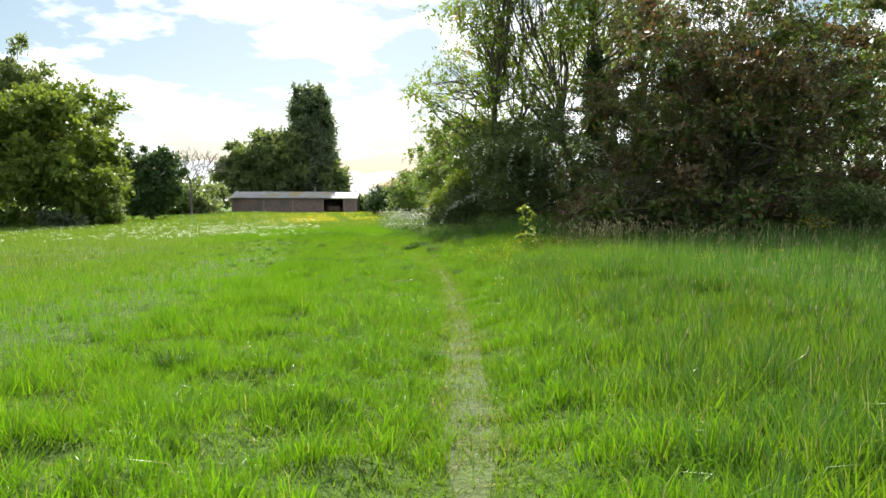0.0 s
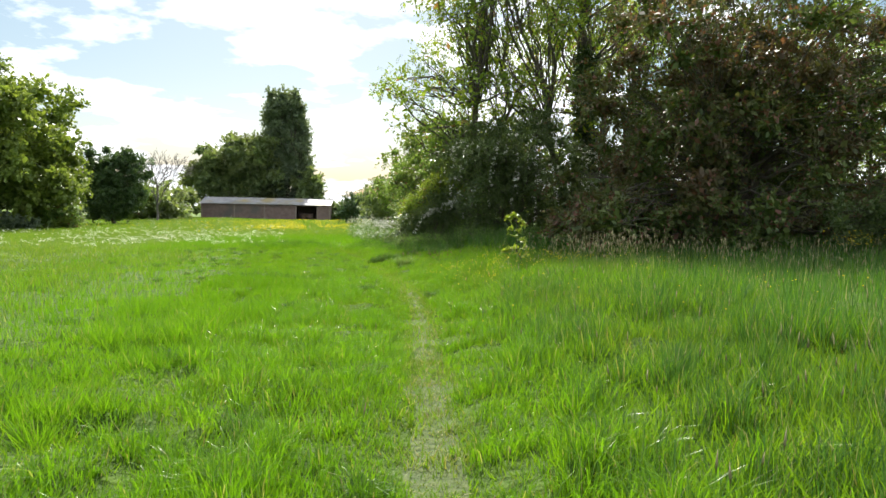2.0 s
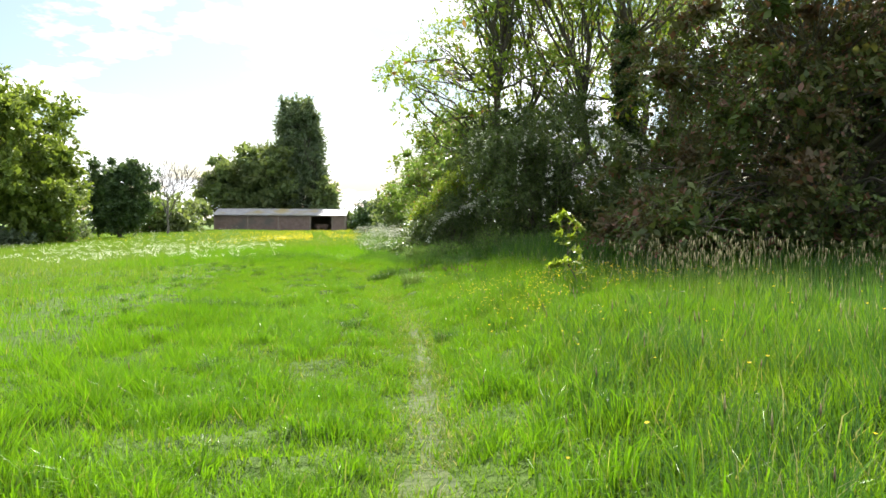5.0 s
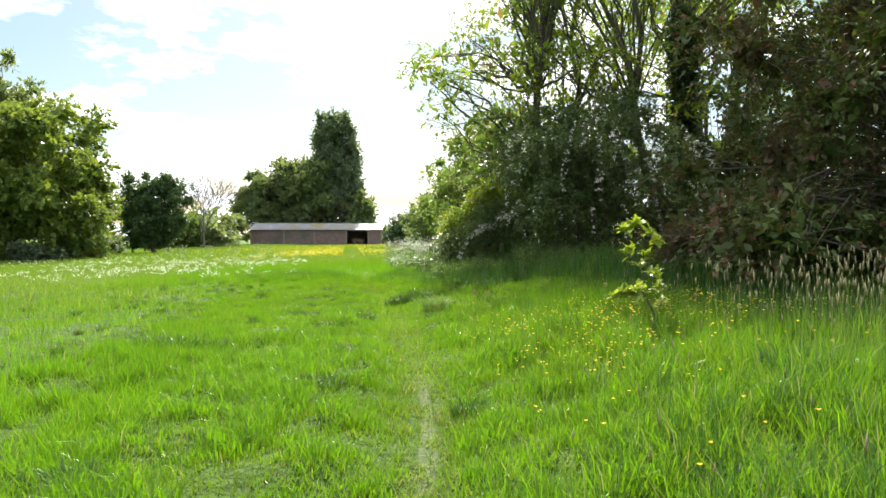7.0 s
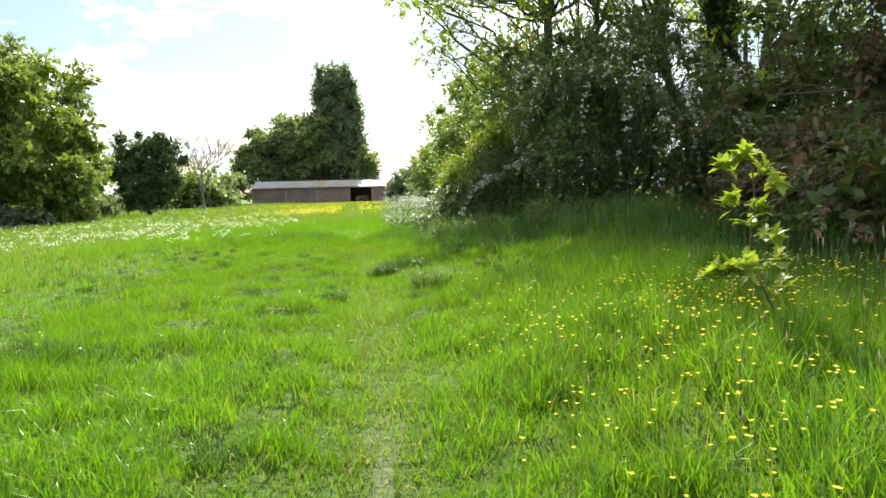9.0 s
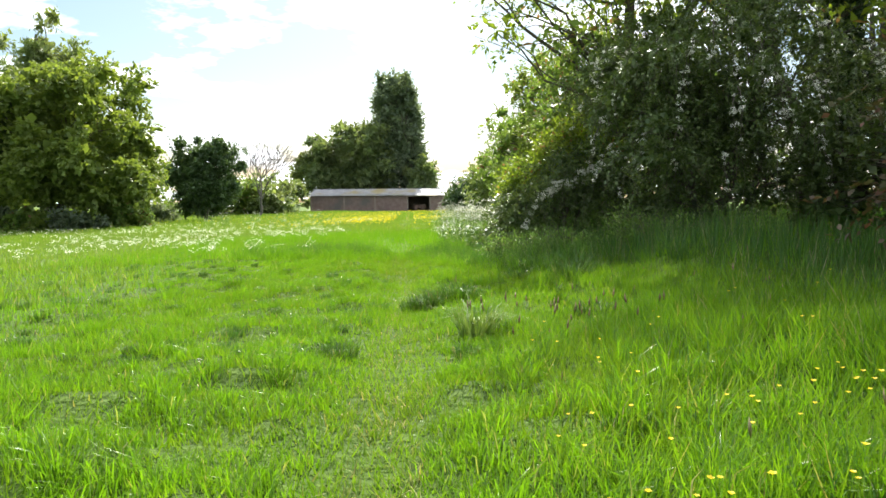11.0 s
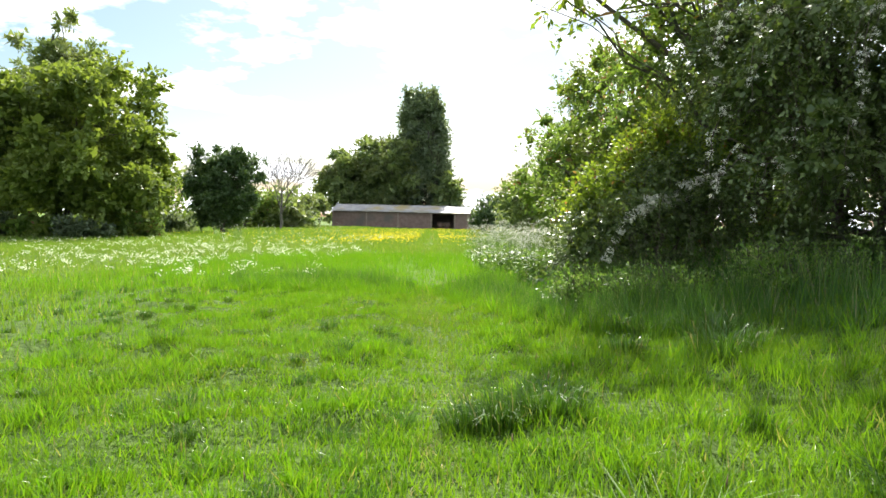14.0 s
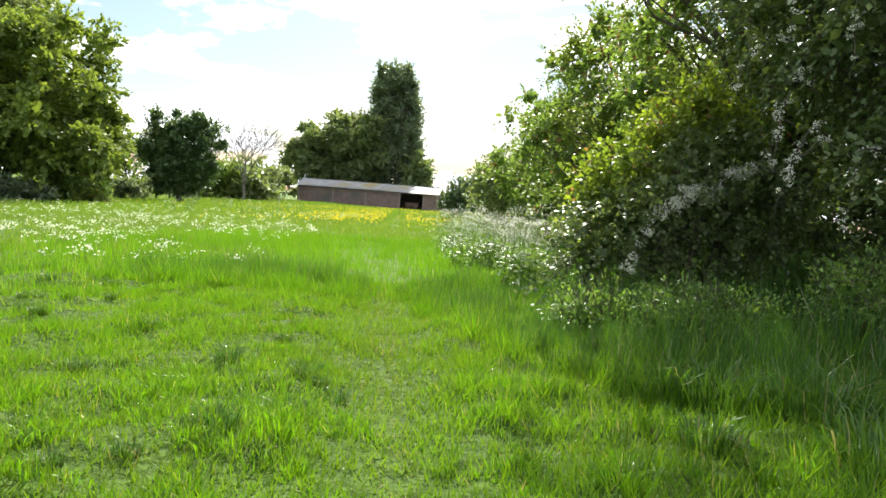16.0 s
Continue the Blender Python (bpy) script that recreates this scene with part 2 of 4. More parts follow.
def gz(x, y):
    x, y = np.asarray(x, float), np.asarray(y, float)
    z = -0.42 * sstep(-2, 19, y) + 0.10 * sstep(30, 60, y)
    z = z + 0.26 * sstep(0.7, 2.6, x) * sstep(5, 14, y) * (1 - sstep(48, 60, y))
    z = z + 0.12 * sstep(-0.5, 4, bank_in(x, y)) * sstep(-2.5, 0.5, x) * (1 - sstep(48, 60, y))
    z = z + np.where(x < 0, 0.028 * np.maximum(x, -70), 0.04 * np.minimum(x, 16)) * (1 - sstep(125, 172, y))
    z = z - 0.9 * sstep(125, 172, y)
    near = 1 - sstep(60, 140, np.hypot(x, y))
    z = z + near * (0.07 * (vnoise(x, y, 1.7, 1) - 0.5) + 0.10 * (vnoise(x, y, 6.0, 2) - 0.5))
    hump = np.maximum(vnoise(x, y, 0.62, 61), vnoise(x + 9.3, y - 4.1, 0.45, 62)) ** 2.2
    z = z + (1 - sstep(38, 46, y)) * sstep(0.25, 0.7, np.abs(x - path_x(y))) * (1 - sstep(5, 7, np.abs(x - path_x(y)))) * 0.15 * hump
    worn = np.exp(-((x - path_x(y)) / 0.28) ** 2)
    return z - 0.05 * worn * near


def mesh_np(name, verts, quads=None, tris=None, mat=None, smooth=False):
    me = bpy.data.meshes.new(name)
    q = np.zeros((0, 4), int) if quads is None else np.asarray(quads)
    t = np.zeros((0, 3), int) if tris is None else np.asarray(tris)
    me.vertices.add(len(verts))
    me.vertices.foreach_set("co", np.asarray(verts, np.float32).ravel())
    loops = np.concatenate([q.ravel(), t.ravel()]).astype(np.int32)
    me.loops.add(len(loops))
    me.loops.foreach_set("vertex_index", loops)
    starts = np.concatenate([np.arange(len(q)) * 4, len(q) * 4 + np.arange(len(t)) * 3]).astype(np.int32)
    me.polygons.add(len(starts))
    me.polygons.foreach_set("loop_start", starts)
    if smooth:
        me.polygons.foreach_set("use_smooth", np.ones(len(starts), bool))
    if mat:
        me.materials.append(mat)
    me.update(calc_edges=True)
    return me


def part(name, me, parent, label=""):
    ob = new(name, me)
    ob.parent = parent
    return tagged(ob, label) if label else ob


def thing(name, at, label, category, group="", kind="", turn=0.0):
    ob = new(name)
    ob.empty_display_size = 0.2
    ob.location, ob.rotation_euler = at, (0, 0, turn)
    return tagged(ob, label, category, group, kind)


def stuff(name, me, label, category):
    return tagged(new(name, me), label, category, kind="stuff")


def blade_mesh(name, rng, x, y, h, w, mat, lean=0.35, lean_yaw=None, fine=True, z=None, droop=0.0):
    n = len(x)
    z = gz(x, y) if z is None else z
    yaw = rng.uniform(0, 2 * np.pi, n)
    ly = rng.uniform(0, 2 * np.pi, n) if lean_yaw is None else lean_yaw
    ln = lean * h * rng.uniform(0.2, 1.3, n)
    wx, wy = np.cos(yaw) * w / 2, np.sin(yaw) * w / 2
    lx, lyy = np.cos(ly) * ln, np.sin(ly) * ln
    z = z - 0.015
    if fine:
        v = np.empty((n, 5, 3))
        v[:, 0] = np.stack([x - wx, y - wy, z], 1)
        v[:, 1] = np.stack([x + wx, y + wy, z], 1)
        mx, my, mz = x + lx * 0.32, y + lyy * 0.32, z + h * 0.62
        v[:, 2] = np.stack([mx + wx * 0.8, my + wy * 0.8, mz], 1)
        v[:, 3] = np.stack([mx - wx * 0.8, my - wy * 0.8, mz], 1)
        v[:, 4] = np.stack([x + lx, y + lyy, z + h * (1 - droop * rng.uniform(0, 1, n))], 1)
        i = np.arange(n)[:, None] * 5
        return mesh_np(name, v.reshape(-1, 3), i + np.array([[0, 1, 2, 3]]), i + np.array([[3, 2, 4]]), mat)
    v = np.empty((n, 3, 3))
    v[:, 0] = np.stack([x - wx, y - wy, z], 1)
    v[:, 1] = np.stack([x + wx, y + wy, z], 1)
    v[:, 2] = np.stack([x + lx, y + lyy, z + h], 1)
    return mesh_np(name, v.reshape(-1, 3), None, np.arange(n * 3).reshape(n, 3), mat)


def spindles(name, rng, x, y, z0, height, head, radius, mat_head, mat_stalk, lean=0.12, sides=4):
    """Thin stalks with a spindle-shaped head; returns two meshes."""
    n = len(x)
    ly = rng.uniform(0, 2 * np.pi, n)
    dx, dy = np.cos(ly) * lean * height, np.sin(ly) * lean * height
    ww = 0.0022
    sv = np.empty((n, 3, 3))
    sv[:, 0] = np.stack([x - ww, y, z0], 1)
    sv[:, 1] = np.stack([x + ww, y, z0], 1)
    sv[:, 2] = np.stack([x + dx, y + dy, z0 + height], 1)
    stalk = mesh_np(name + "_stalks", sv.reshape(-1, 3), None, np.arange(n * 3).reshape(n, 3), mat_stalk)
    hv = np.empty((n, sides + 2, 3))
    ux, uy, uz = dx / height, dy / height, np.ones(n)
    hv[:, 0] = np.stack([x + dx, y + dy, z0 + height], 1)
    hv[:, 1] = hv[:, 0] + np.stack([ux * head, uy * head, uz * head], 1)
    for k in range(sides):
        b = 2 * np.pi * k / sides
        hv[:, 2 + k] = hv[:, 0] + np.stack([ux * head * 0.42 + np.cos(b) * radius, uy * head * 0.42 + np.sin(b) * radius, head * 0.42], 1)
    t = []
    for k in range(sides):
        k2 = (k + 1) % sides
        t += [[0, 2 + k2, 2 + k], [1, 2 + k, 2 + k2]]
    tris = (np.arange(n)[:, None, None] * (sides + 2) + np.array(t)[None]).reshape(-1, 3)
    return mesh_np(name, hv.reshape(-1, 3), None, tris, mat_head), stalk


class Tubes:
    """Collects tapered tubes along bent lines."""
    def __init__(self):
        self.v, self.q, self.n = [], [], 0

    def add(self, pts, radii, sides=6):
        pts = np.asarray(pts, float)
        k = len(pts)
        d = np.gradient(pts, axis=0)
        d /= np.linalg.norm(d, axis=1)[:, None] + 1e-9
        ref = np.where(np.abs(d[:, 2:3]) > 0.9, np.array([[1.0, 0, 0]]), np.array([[0, 0, 1.0]]))
        a = np.cross(d, ref)
        a /= np.linalg.norm(a, axis=1)[:, None] + 1e-9
        b = np.cross(d, a)
        ang = np.arange(sides) * 2 * np.pi / sides
        ring = pts[:, None] + np.asarray(radii)[:, None, None] * (np.cos(ang)[None, :, None] * a[:, None] + np.sin(ang)[None, :, None] * b[:, None])
        self.v.append(ring.reshape(-1, 3))
        i, j = np.meshgrid(np.arange(k - 1), np.arange(sides), indexing="ij")
        j2 = (j + 1) % sides
        self.q.append((self.n + np.stack([i * sides + j, i * sides + j2, (i + 1) * sides + j2, (i + 1) * sides + j], -1)).reshape(-1, 4))
        self.n += k * sides

    def mesh(self, name, mat):
        return mesh_np(name, np.concatenate(self.v), np.concatenate(self.q), None, mat, True)


def bend(rng, p, q, sag=0.0, wander=0.12, k=6):
    p, q = np.asarray(p, float), np.asarray(q, float)
    t = np.linspace(0, 1, k)[:, None]
    length = np.linalg.norm(q - p)
    line = p + (q - p) * t
    bow = rng.normal(0, wander * length, 3)
    line += bow * np.sin(t * np.pi)
    line[:, 2] += sag * length * np.sin(t[:, 0] * np.pi)
    line[1:-1] += rng.normal(0, 0.02 * length, (k - 2, 3))
    return line


def leaf_mesh(name, rng, pos, way, nrm, length, width, mat):
    """One folded four-cornered leaf at each place."""
    n = len(pos)
    way = way / (np.linalg.norm(way, axis=1)[:, None] + 1e-9)
    side = np.cross(way, nrm)
    side /= np.linalg.norm(side, axis=1)[:, None] + 1e-9
    up_ = np.cross(side, way)
    L, W = length[:, None], width[:, None]
    v = np.empty((n, 4, 3))
    v[:, 0] = pos
    v[:, 1] = pos + way * L * 0.5 + side * W * 0.5 + up_ * W * 0.18
    v[:, 2] = pos + way * L
    v[:, 3] = pos + way * L * 0.5 - side * W * 0.5 + up_ * W * 0.18
    return mesh_np(name, v.reshape(-1, 3), np.arange(n * 4).reshape(n, 4), None, mat)


def spray_points(rng, lumps, total, per, length, droop, spread=0.25, outward=0.75):
    """Leafy sprays that grow out of the lumps of a crown: places, directions and upper sides of leaves."""
    c = np.array([l[:3] for l in lumps], float)
    r = np.array([l[3:6] for l in lumps], float)
    weight = (r[:, 0] * r[:, 1] + r[:, 0] * r[:, 2] + r[:, 1] * r[:, 2])
    s = max(1, total // per)
    idx = rng.choice(len(c), s, p=weight / weight.sum())
    d = rng.normal(size=(s, 3))
    d /= np.linalg.norm(d, axis=1)[:, None]
    start = c[idx] + d * r[idx] * rng.uniform(0.55, 1.0, s)[:, None] ** 0.6
    go = d * outward + rng.normal(0, 0.45, (s, 3))
    go /= np.linalg.norm(go, axis=1)[:, None]
    ln = length * rng.uniform(0.5, 1.25, s)
    t = (np.arange(per) + 0.5) / per
    pos = start[:, None] + go[:, None] * (ln[:, None] * t[None])[..., None]
    pos[..., 2] -= droop * ln[:, None] * (t[None] ** 2)
    pos += rng.normal(0, spread * length * 0.35, pos.shape)
    way = np.repeat(go[:, None], per, 1) + rng.normal(0, 0.6, pos.shape)
    way[..., 2] -= droop * 0.6
    nrm = rng.normal(0, 0.55, pos.shape)
    nrm[..., 2] += 1.0
    ends = pos[:, -1]
    return pos.reshape(-1, 3), way.reshape(-1, 3), nrm.reshape(-1, 3), start, ends


def crown_lumps(rng, centre, radii, n, size, floor_=0.3, hollow=0.55, flat=0.6, core=0.18):
    """Layered boughs near the surface of a crown, and a few larger ones inside it."""
    out = []
    inner = int(n * core)
    while len(out) < n:
        d = rng.normal(size=3)
        d /= np.linalg.norm(d)
        deep_in = len(out) < inner
        p = np.asarray(centre) + d * np.asarray(radii) * (rng.uniform(0.1, hollow) if deep_in else rng.uniform(max(hollow, 0.72), 1.0) * (1 + 0.12 * rng.normal()))
        if p[2] < floor_:
            continue
        k = size * rng.uniform(0.55, 1.4) * (1.5 if deep_in else 1)
        out.append((*p, k * rng.uniform(0.85, 1.35), k * rng.uniform(0.85, 1.35), k * flat * rng.uniform(0.75, 1.3)))
    return out


def tree(name, at, label, category, mat, lumps, leaves, leaf, per=10, spray=0.7, droop=0.25, trunks=((0, 0, 4.0, 0.2),), seed=1, bark=None, ratio=0.5,
         limbs=True, group="", twigs=True, outward=0.75, spread=0.25, inner=0.14):
    """A tree or shrub: stems, limbs that reach each lump of the crown, twigs and leaves. trunks: x, y, height, radius of each stem, from the base."""
    rng = np.random.default_rng(seed)
    ob = thing(name, (at[0], at[1], float(gz(at[0], at[1])) - 0.05), label, category, group)
    tubes = Tubes()
    tops = []
    for (tx, ty, th, tr) in trunks:
        line = bend(rng, (tx * 0.25, ty * 0.25, -0.1), (tx, ty, th), 0, 0.03, 9)
        rad = tr * np.linspace(1.0, 0.35, 9)
        rad[0] *= 1.35
        tubes.add(line, rad, 8)
        tops.append((line, rad))
    if limbs:
        for l in lumps:
            line, rad = min(tops, key=lambda tl: np.hypot(tl[0][-1][0] - l[0], tl[0][-1][1] - l[1]))
            k = int(np.clip(np.searchsorted(line[:, 2], l[2] * rng.uniform(0.35, 0.8)), 1, 7))
            lr = max(0.012, rad[k] * rng.uniform(0.25, 0.55))
            limb = bend(rng, line[k], l[:3], 0.06, 0.07, 7)
            tubes.add(limb, lr * np.linspace(1, 0.25, 7), 5)
            for _ in range(2 if twigs else 0):
                q = np.asarray(l[:3]) + rng.normal(0, 0.55, 3) * np.asarray(l[3:6])
                tubes.add(bend(rng, limb[rng.integers(3, 6)], q, 0.03, 0.08, 4), lr * np.linspace(0.4, 0.1, 4), 4)
    part("trunk", tubes.mesh("trunk", bark or M_BARK), ob)
    pos, way, nrm, s0, s1 = spray_points(rng, lumps, leaves, per, spray, droop, spread, outward)
    keep = pos[:, 2] > 0.08
    pos, way, nrm = pos[keep], way[keep], nrm[keep]
    ln = leaf * rng.uniform(0.65, 1.3, len(pos))
    tagged(part("crown", leaf_mesh("crown", rng, pos, way, nrm, ln, ln * ratio, mat), ob), kind="stuff")
    c, r = np.array([l[:3] for l in lumps]), np.array([l[3:6] for l in lumps])
    n = int(leaves * inner)
    if n:
        idx = rng.integers(0, len(c), n)
        d = rng.normal(size=(n, 3))
        d /= np.linalg.norm(d, axis=1)[:, None]
        p = c[idx] + d * r[idx] * rng.uniform(0, 0.75, n)[:, None]
        p = p[p[:, 2] > 0.1]
        ln = leaf * 2.1 * rng.uniform(0.7, 1.3, len(p))
        tagged(part("inner_leaves", leaf_mesh("inner_leaves", rng, p, rng.normal(size=p.shape), rng.normal(0, 0.6, p.shape) + np.array([0, 0, 1.0]), ln, ln * ratio, mat), ob), kind="stuff")
    if twigs:
        w = np.array([[0.006, 0.004, 0.0]])
        v = np.stack([s0 - w, s0 + w, s1], 1)
        tagged(part("brushwood", mesh_np("brushwood", v.reshape(-1, 3), None, np.arange(len(s0) * 3).reshape(-1, 3), bark or M_BARK), ob), kind="stuff")
    return ob


# ---- ground ----
def axis_steps(lo, hi, fine, far):
    a = list(np.arange(lo, hi + 1e-6, fine))
    s = fine
    while a[-1] < far:
        s *= 1.25
        a.append(a[-1] + s)
    s = fine
    b = [lo]
    while b[-1] > -far:
        s *= 1.25
        b.append(b[-1] - s)
    return np.array(b[:0:-1] + a)


def build_ground():
    xs, ys = axis_steps(-7.5, 6, 0.16, 2600), axis_steps(0, 44, 0.16, 2600)
    X, Y = np.meshgrid(xs, ys)
    V = np.stack([X, Y, gz(X, Y)], -1).reshape(-1, 3)
    nx, ny = len(xs), len(ys)
    i, j = np.meshgrid(np.arange(ny - 1), np.arange(nx - 1), indexing="ij")
    q = np.stack([i * nx + j, i * nx + j + 1, (i + 1) * nx + j + 1, (i + 1) * nx + j], -1).reshape(-1, 4)
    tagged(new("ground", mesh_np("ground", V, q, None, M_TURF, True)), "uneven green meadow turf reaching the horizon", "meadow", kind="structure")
    ys = np.arange(-4, 23, 0.2)
    half = np.maximum(0.06, 0.16 - 0.05 * sstep(15, 23, ys) + 0.26 * (vnoise(ys, ys * 0, 0.8, 9) - 0.5))
    cx = path_x(ys)
    rows = []
    for k, f in enumerate((-1, -0.5, 0, 0.5, 1)):
        x = cx + f * half + 0.05 * (vnoise(ys, ys * 0 + k, 0.6, 11 + k) - 0.5)
        rows.append(np.stack([x, ys, gz(x, ys) + (0.004 if abs(f) == 1 else 0.012) - 0.06 * sstep(19, 23, ys)], -1))
    V = np.stack(rows, 1).reshape(-1, 3)
    i, j = np.meshgrid(np.arange(len(ys) - 1), np.arange(4), indexing="ij")
    q = np.stack([i * 5 + j, i * 5 + j + 1, (i + 1) * 5 + j + 1, (i + 1) * 5 + j], -1).reshape(-1, 4)
    tagged(new("trodden_path", mesh_np("trodden_path", V, q, None, M_TROD, True)), "narrow trodden path of flattened pale grass through the meadow", "path", kind="structure")


build_ground()


# ---- the barn and the trees far off ----
def box(bm, x0, x1, y0, y1, z0, z1):
    vs = [bm.verts.new((x, y, z)) for z in (z0, z1) for x, y in ((x0, y0), (x1, y0), (x1, y1), (x0, y1))]
    for f in ((3, 2, 1, 0), (4, 5, 6, 7), (0, 1, 5, 4), (1, 2, 6, 5), (2, 3, 7, 6), (3, 0, 4, 7)):
        bm.faces.new([vs[k] for k in f])


def bm_mesh(name, bm, mat):
    me = bpy.data.meshes.new(name)
    bm.normal_update()
    bm.to_mesh(me)
    bm.free()
    me.materials.append(mat)
    return me


def build_barn():
    x0, w, y0, deep = -52.2, 30.8, 185.0, 9.0
    barn = thing("barn", (x0, y0, float(gz(x0, y0)) - 0.05), "long low brick barn with pale corrugated roof and open bay", "barn")
    eave, ridge = 3.7, 5.2
    posts = [0.0, 0.255, 0.49, 0.735, 0.905, 1.0]
    for k in range(len(posts) - 1):
        a, b = posts[k] * w, posts[k + 1] * w
        if k == 3:
            continue
        bm = bmesh.new()
        box(bm, a + 0.305, b - 0.025, 0.03, 0.28, 0, eave - 0.02)
        part("wall_panel", bm_mesh("wall_panel", bm, M_BOARD), barn)
    for f in posts:
        bm = bmesh.new()
        box(bm, f * w - 0.02 * (f > 0), f * w + 0.3, -0.06, 0.3, 0, eave)
        part("post", bm_mesh("post", bm, M_POST), barn)
    bm = bmesh.new()
    box(bm, 0, w + 0.3, deep - 0.25, deep, 0, eave)
    part("back_wall", bm_mesh("back_wall", bm, M_BOARD), barn)
    for x in (0.0, w + 0.05):
        bm = bmesh.new()
        box(bm, x, x + 0.25, 0.3, deep - 0.25, 0, eave)
        vs = [bm.verts.new(p) for p in ((x, 0.0, eave), (x, deep, eave), (x, deep / 2, ridge - 0.05), (x + 0.25, 0.0, eave), (x + 0.25, deep, eave), (x + 0.25, deep / 2, ridge - 0.05))]
        bm.faces.new([vs[2], vs[1], vs[0]])
        bm.faces.new([vs[3], vs[4], vs[5]])
        part("gable_wall", bm_mesh("gable_wall", bm, M_BOARD), barn)
    bm = bmesh.new()
    box(bm, posts[3] * w, posts[4] * w, -0.05, 0.2, eave - 0.35, eave)
    part("lintel", bm_mesh("lintel", bm, M_POST), barn)
    count, rng = 16, random.Random(4)
    sw = (w + 0.9) / count
    for k in range(count):
        for side in (0, 1):
            nx = 20
            xs = np.linspace(-0.3 + k * sw, -0.3 + (k + 1) * sw + 0.05, nx)
            lift_ = rng.uniform(0, 0.03) + 0.03 * (k % 2)
            rows = []
            for f in (0, 0.33, 0.66, 1):
                yy = (-0.5 + f * (deep / 2 + 0.5)) if side == 0 else (deep + 0.5 - f * (deep / 2 + 0.5))
                rows.append(np.stack([xs, xs * 0 + yy, eave - 0.1 + f * (ridge - eave + 0.1) + lift_ + 0.03 * np.cos(np.arange(nx) * np.pi)], -1))
            top = np.concatenate(rows)
            V = np.concatenate([top, top - np.array([0, 0, 0.05])])
            i, j = np.meshgrid(np.arange(3), np.arange(nx - 1), indexing="ij")
            q = np.stack([i * nx + j, i * nx + j + 1, (i + 1) * nx + j + 1, (i + 1) * nx + j], -1).reshape(-1, 4)
            rim = np.stack([np.arange(nx - 1), np.arange(1, nx), np.arange(1, nx) + 4 * nx, np.arange(nx - 1) + 4 * nx], -1)
            part("roof_sheet", mesh_np("roof_sheet", V, np.concatenate([q, q[:, ::-1] + 4 * nx, rim]), None, M_ROOF), barn)
    bm = bmesh.new()
    box(bm, -0.3, w + 0.6, deep / 2 - 0.25, deep / 2 + 0.25, ridge + 0.02, ridge + 0.12)
    part("ridge_cap", bm_mesh("ridge_cap", bm, M_ROOF), barn)
    cart = thing("farm_trailer", (x0 + 25.2, y0 + 3.0, float(gz(x0, y0)) - 0.02), "rusty farm trailer parked inside the open barn bay", "trailer")
    bm = bmesh.new(); box(bm, -1.5, 1.5, -0.8, 0.8, 0.75, 1.5)
    part("body", bm_mesh("body", bm, M_RUST), cart)
    for sx in (-0.8, 0.8):
        bm = bmesh.new()
        bmesh.ops.create_cone(bm, cap_ends=True, segments=20, radius1=0.42, radius2=0.42, depth=0.25, matrix=pose(sx, -0.85, 0.42, 90, 0, 0))
        part("wheel", bm_mesh("wheel", bm, M_RUST), cart)
        bm = bmesh.new()
        bmesh.ops.create_cone(bm, cap_ends=True, segments=20, radius1=0.42, radius2=0.42, depth=0.25, matrix=pose(sx, 0.85, 0.42, 90, 0, 0))
        part("wheel", bm_mesh("wheel", bm, M_RUST), cart)


build_barn()
R = np.random.default_rng


def poplar():
    rng = R(3)
    lumps = []
    for k in range(150):
        z = rng.uniform(2.5, 31.5)
        wide = np.interp(z, [2, 8, 16, 26, 32], [5.0, 7.4, 7.0, 6.0, 4.3]) * math.sqrt(rng.uniform(0.05, 1.0))
        a_ = rng.uniform(0, 6.28)
        lumps.append((math.cos(a_) * wide, math.sin(a_) * wide, z, *(rng.uniform(0.9, 1.7, 2)), rng.uniform(1.2, 2.6)))
    for k in range(16):
        a_ = rng.uniform(0, 6.28)
        d_ = rng.uniform(0.5, 4.4)
        lumps.append((math.cos(a_) * d_, math.sin(a_) * d_, rng.uniform(30.0, 33.2), 0.9, 0.9, 1.6))
    tree("poplar_tree", (-36.2, 207), "tall dark green poplar standing behind the barn", "tree", M_POPLAR_HAZED, lumps, 38000, 0.62, 8, 1.3, -0.15, ((0, 0, 29, 0.6),), 3, ratio=0.75, twigs=False, inner=0.2)


poplar()
for k, (x, y, h, rx, n) in enumerate([(-46.5, 203, 23.5, 7.2, 14000), (-54, 200, 19.5, 6.2, 9000), (-41, 200, 22, 5.4, 7000), (-28.0, 200, 12, 3.5, 3500)]):
    tree("broadleaf_tree", (x, y), "rounded green tree behind the barn roof", "tree", M_FAR_HAZED,
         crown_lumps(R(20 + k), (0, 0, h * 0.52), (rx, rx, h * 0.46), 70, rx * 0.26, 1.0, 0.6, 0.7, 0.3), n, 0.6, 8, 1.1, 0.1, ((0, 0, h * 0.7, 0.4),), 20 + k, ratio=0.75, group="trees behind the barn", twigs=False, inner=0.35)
FAR_ROW = [(-61, 158, 6.6, 5.5), (-52.5, 160, 5.6, 4.5), (-68, 165, 9, 6), (-78, 160, 10, 7), (-88, 150, 11, 7), (-58, 172, 9, 6), (-99, 140, 12, 8), (-15, 225, 7, 6), (-20, 190, 4.5, 3), (-6, 215, 7, 6), (-110, 128, 13, 8), (-53.5, 168, 6.2, 3.0), (-57.5, 160, 6.2, 4.5), (-55, 180, 7.5, 3.2), (-64, 175, 7.5, 5)]
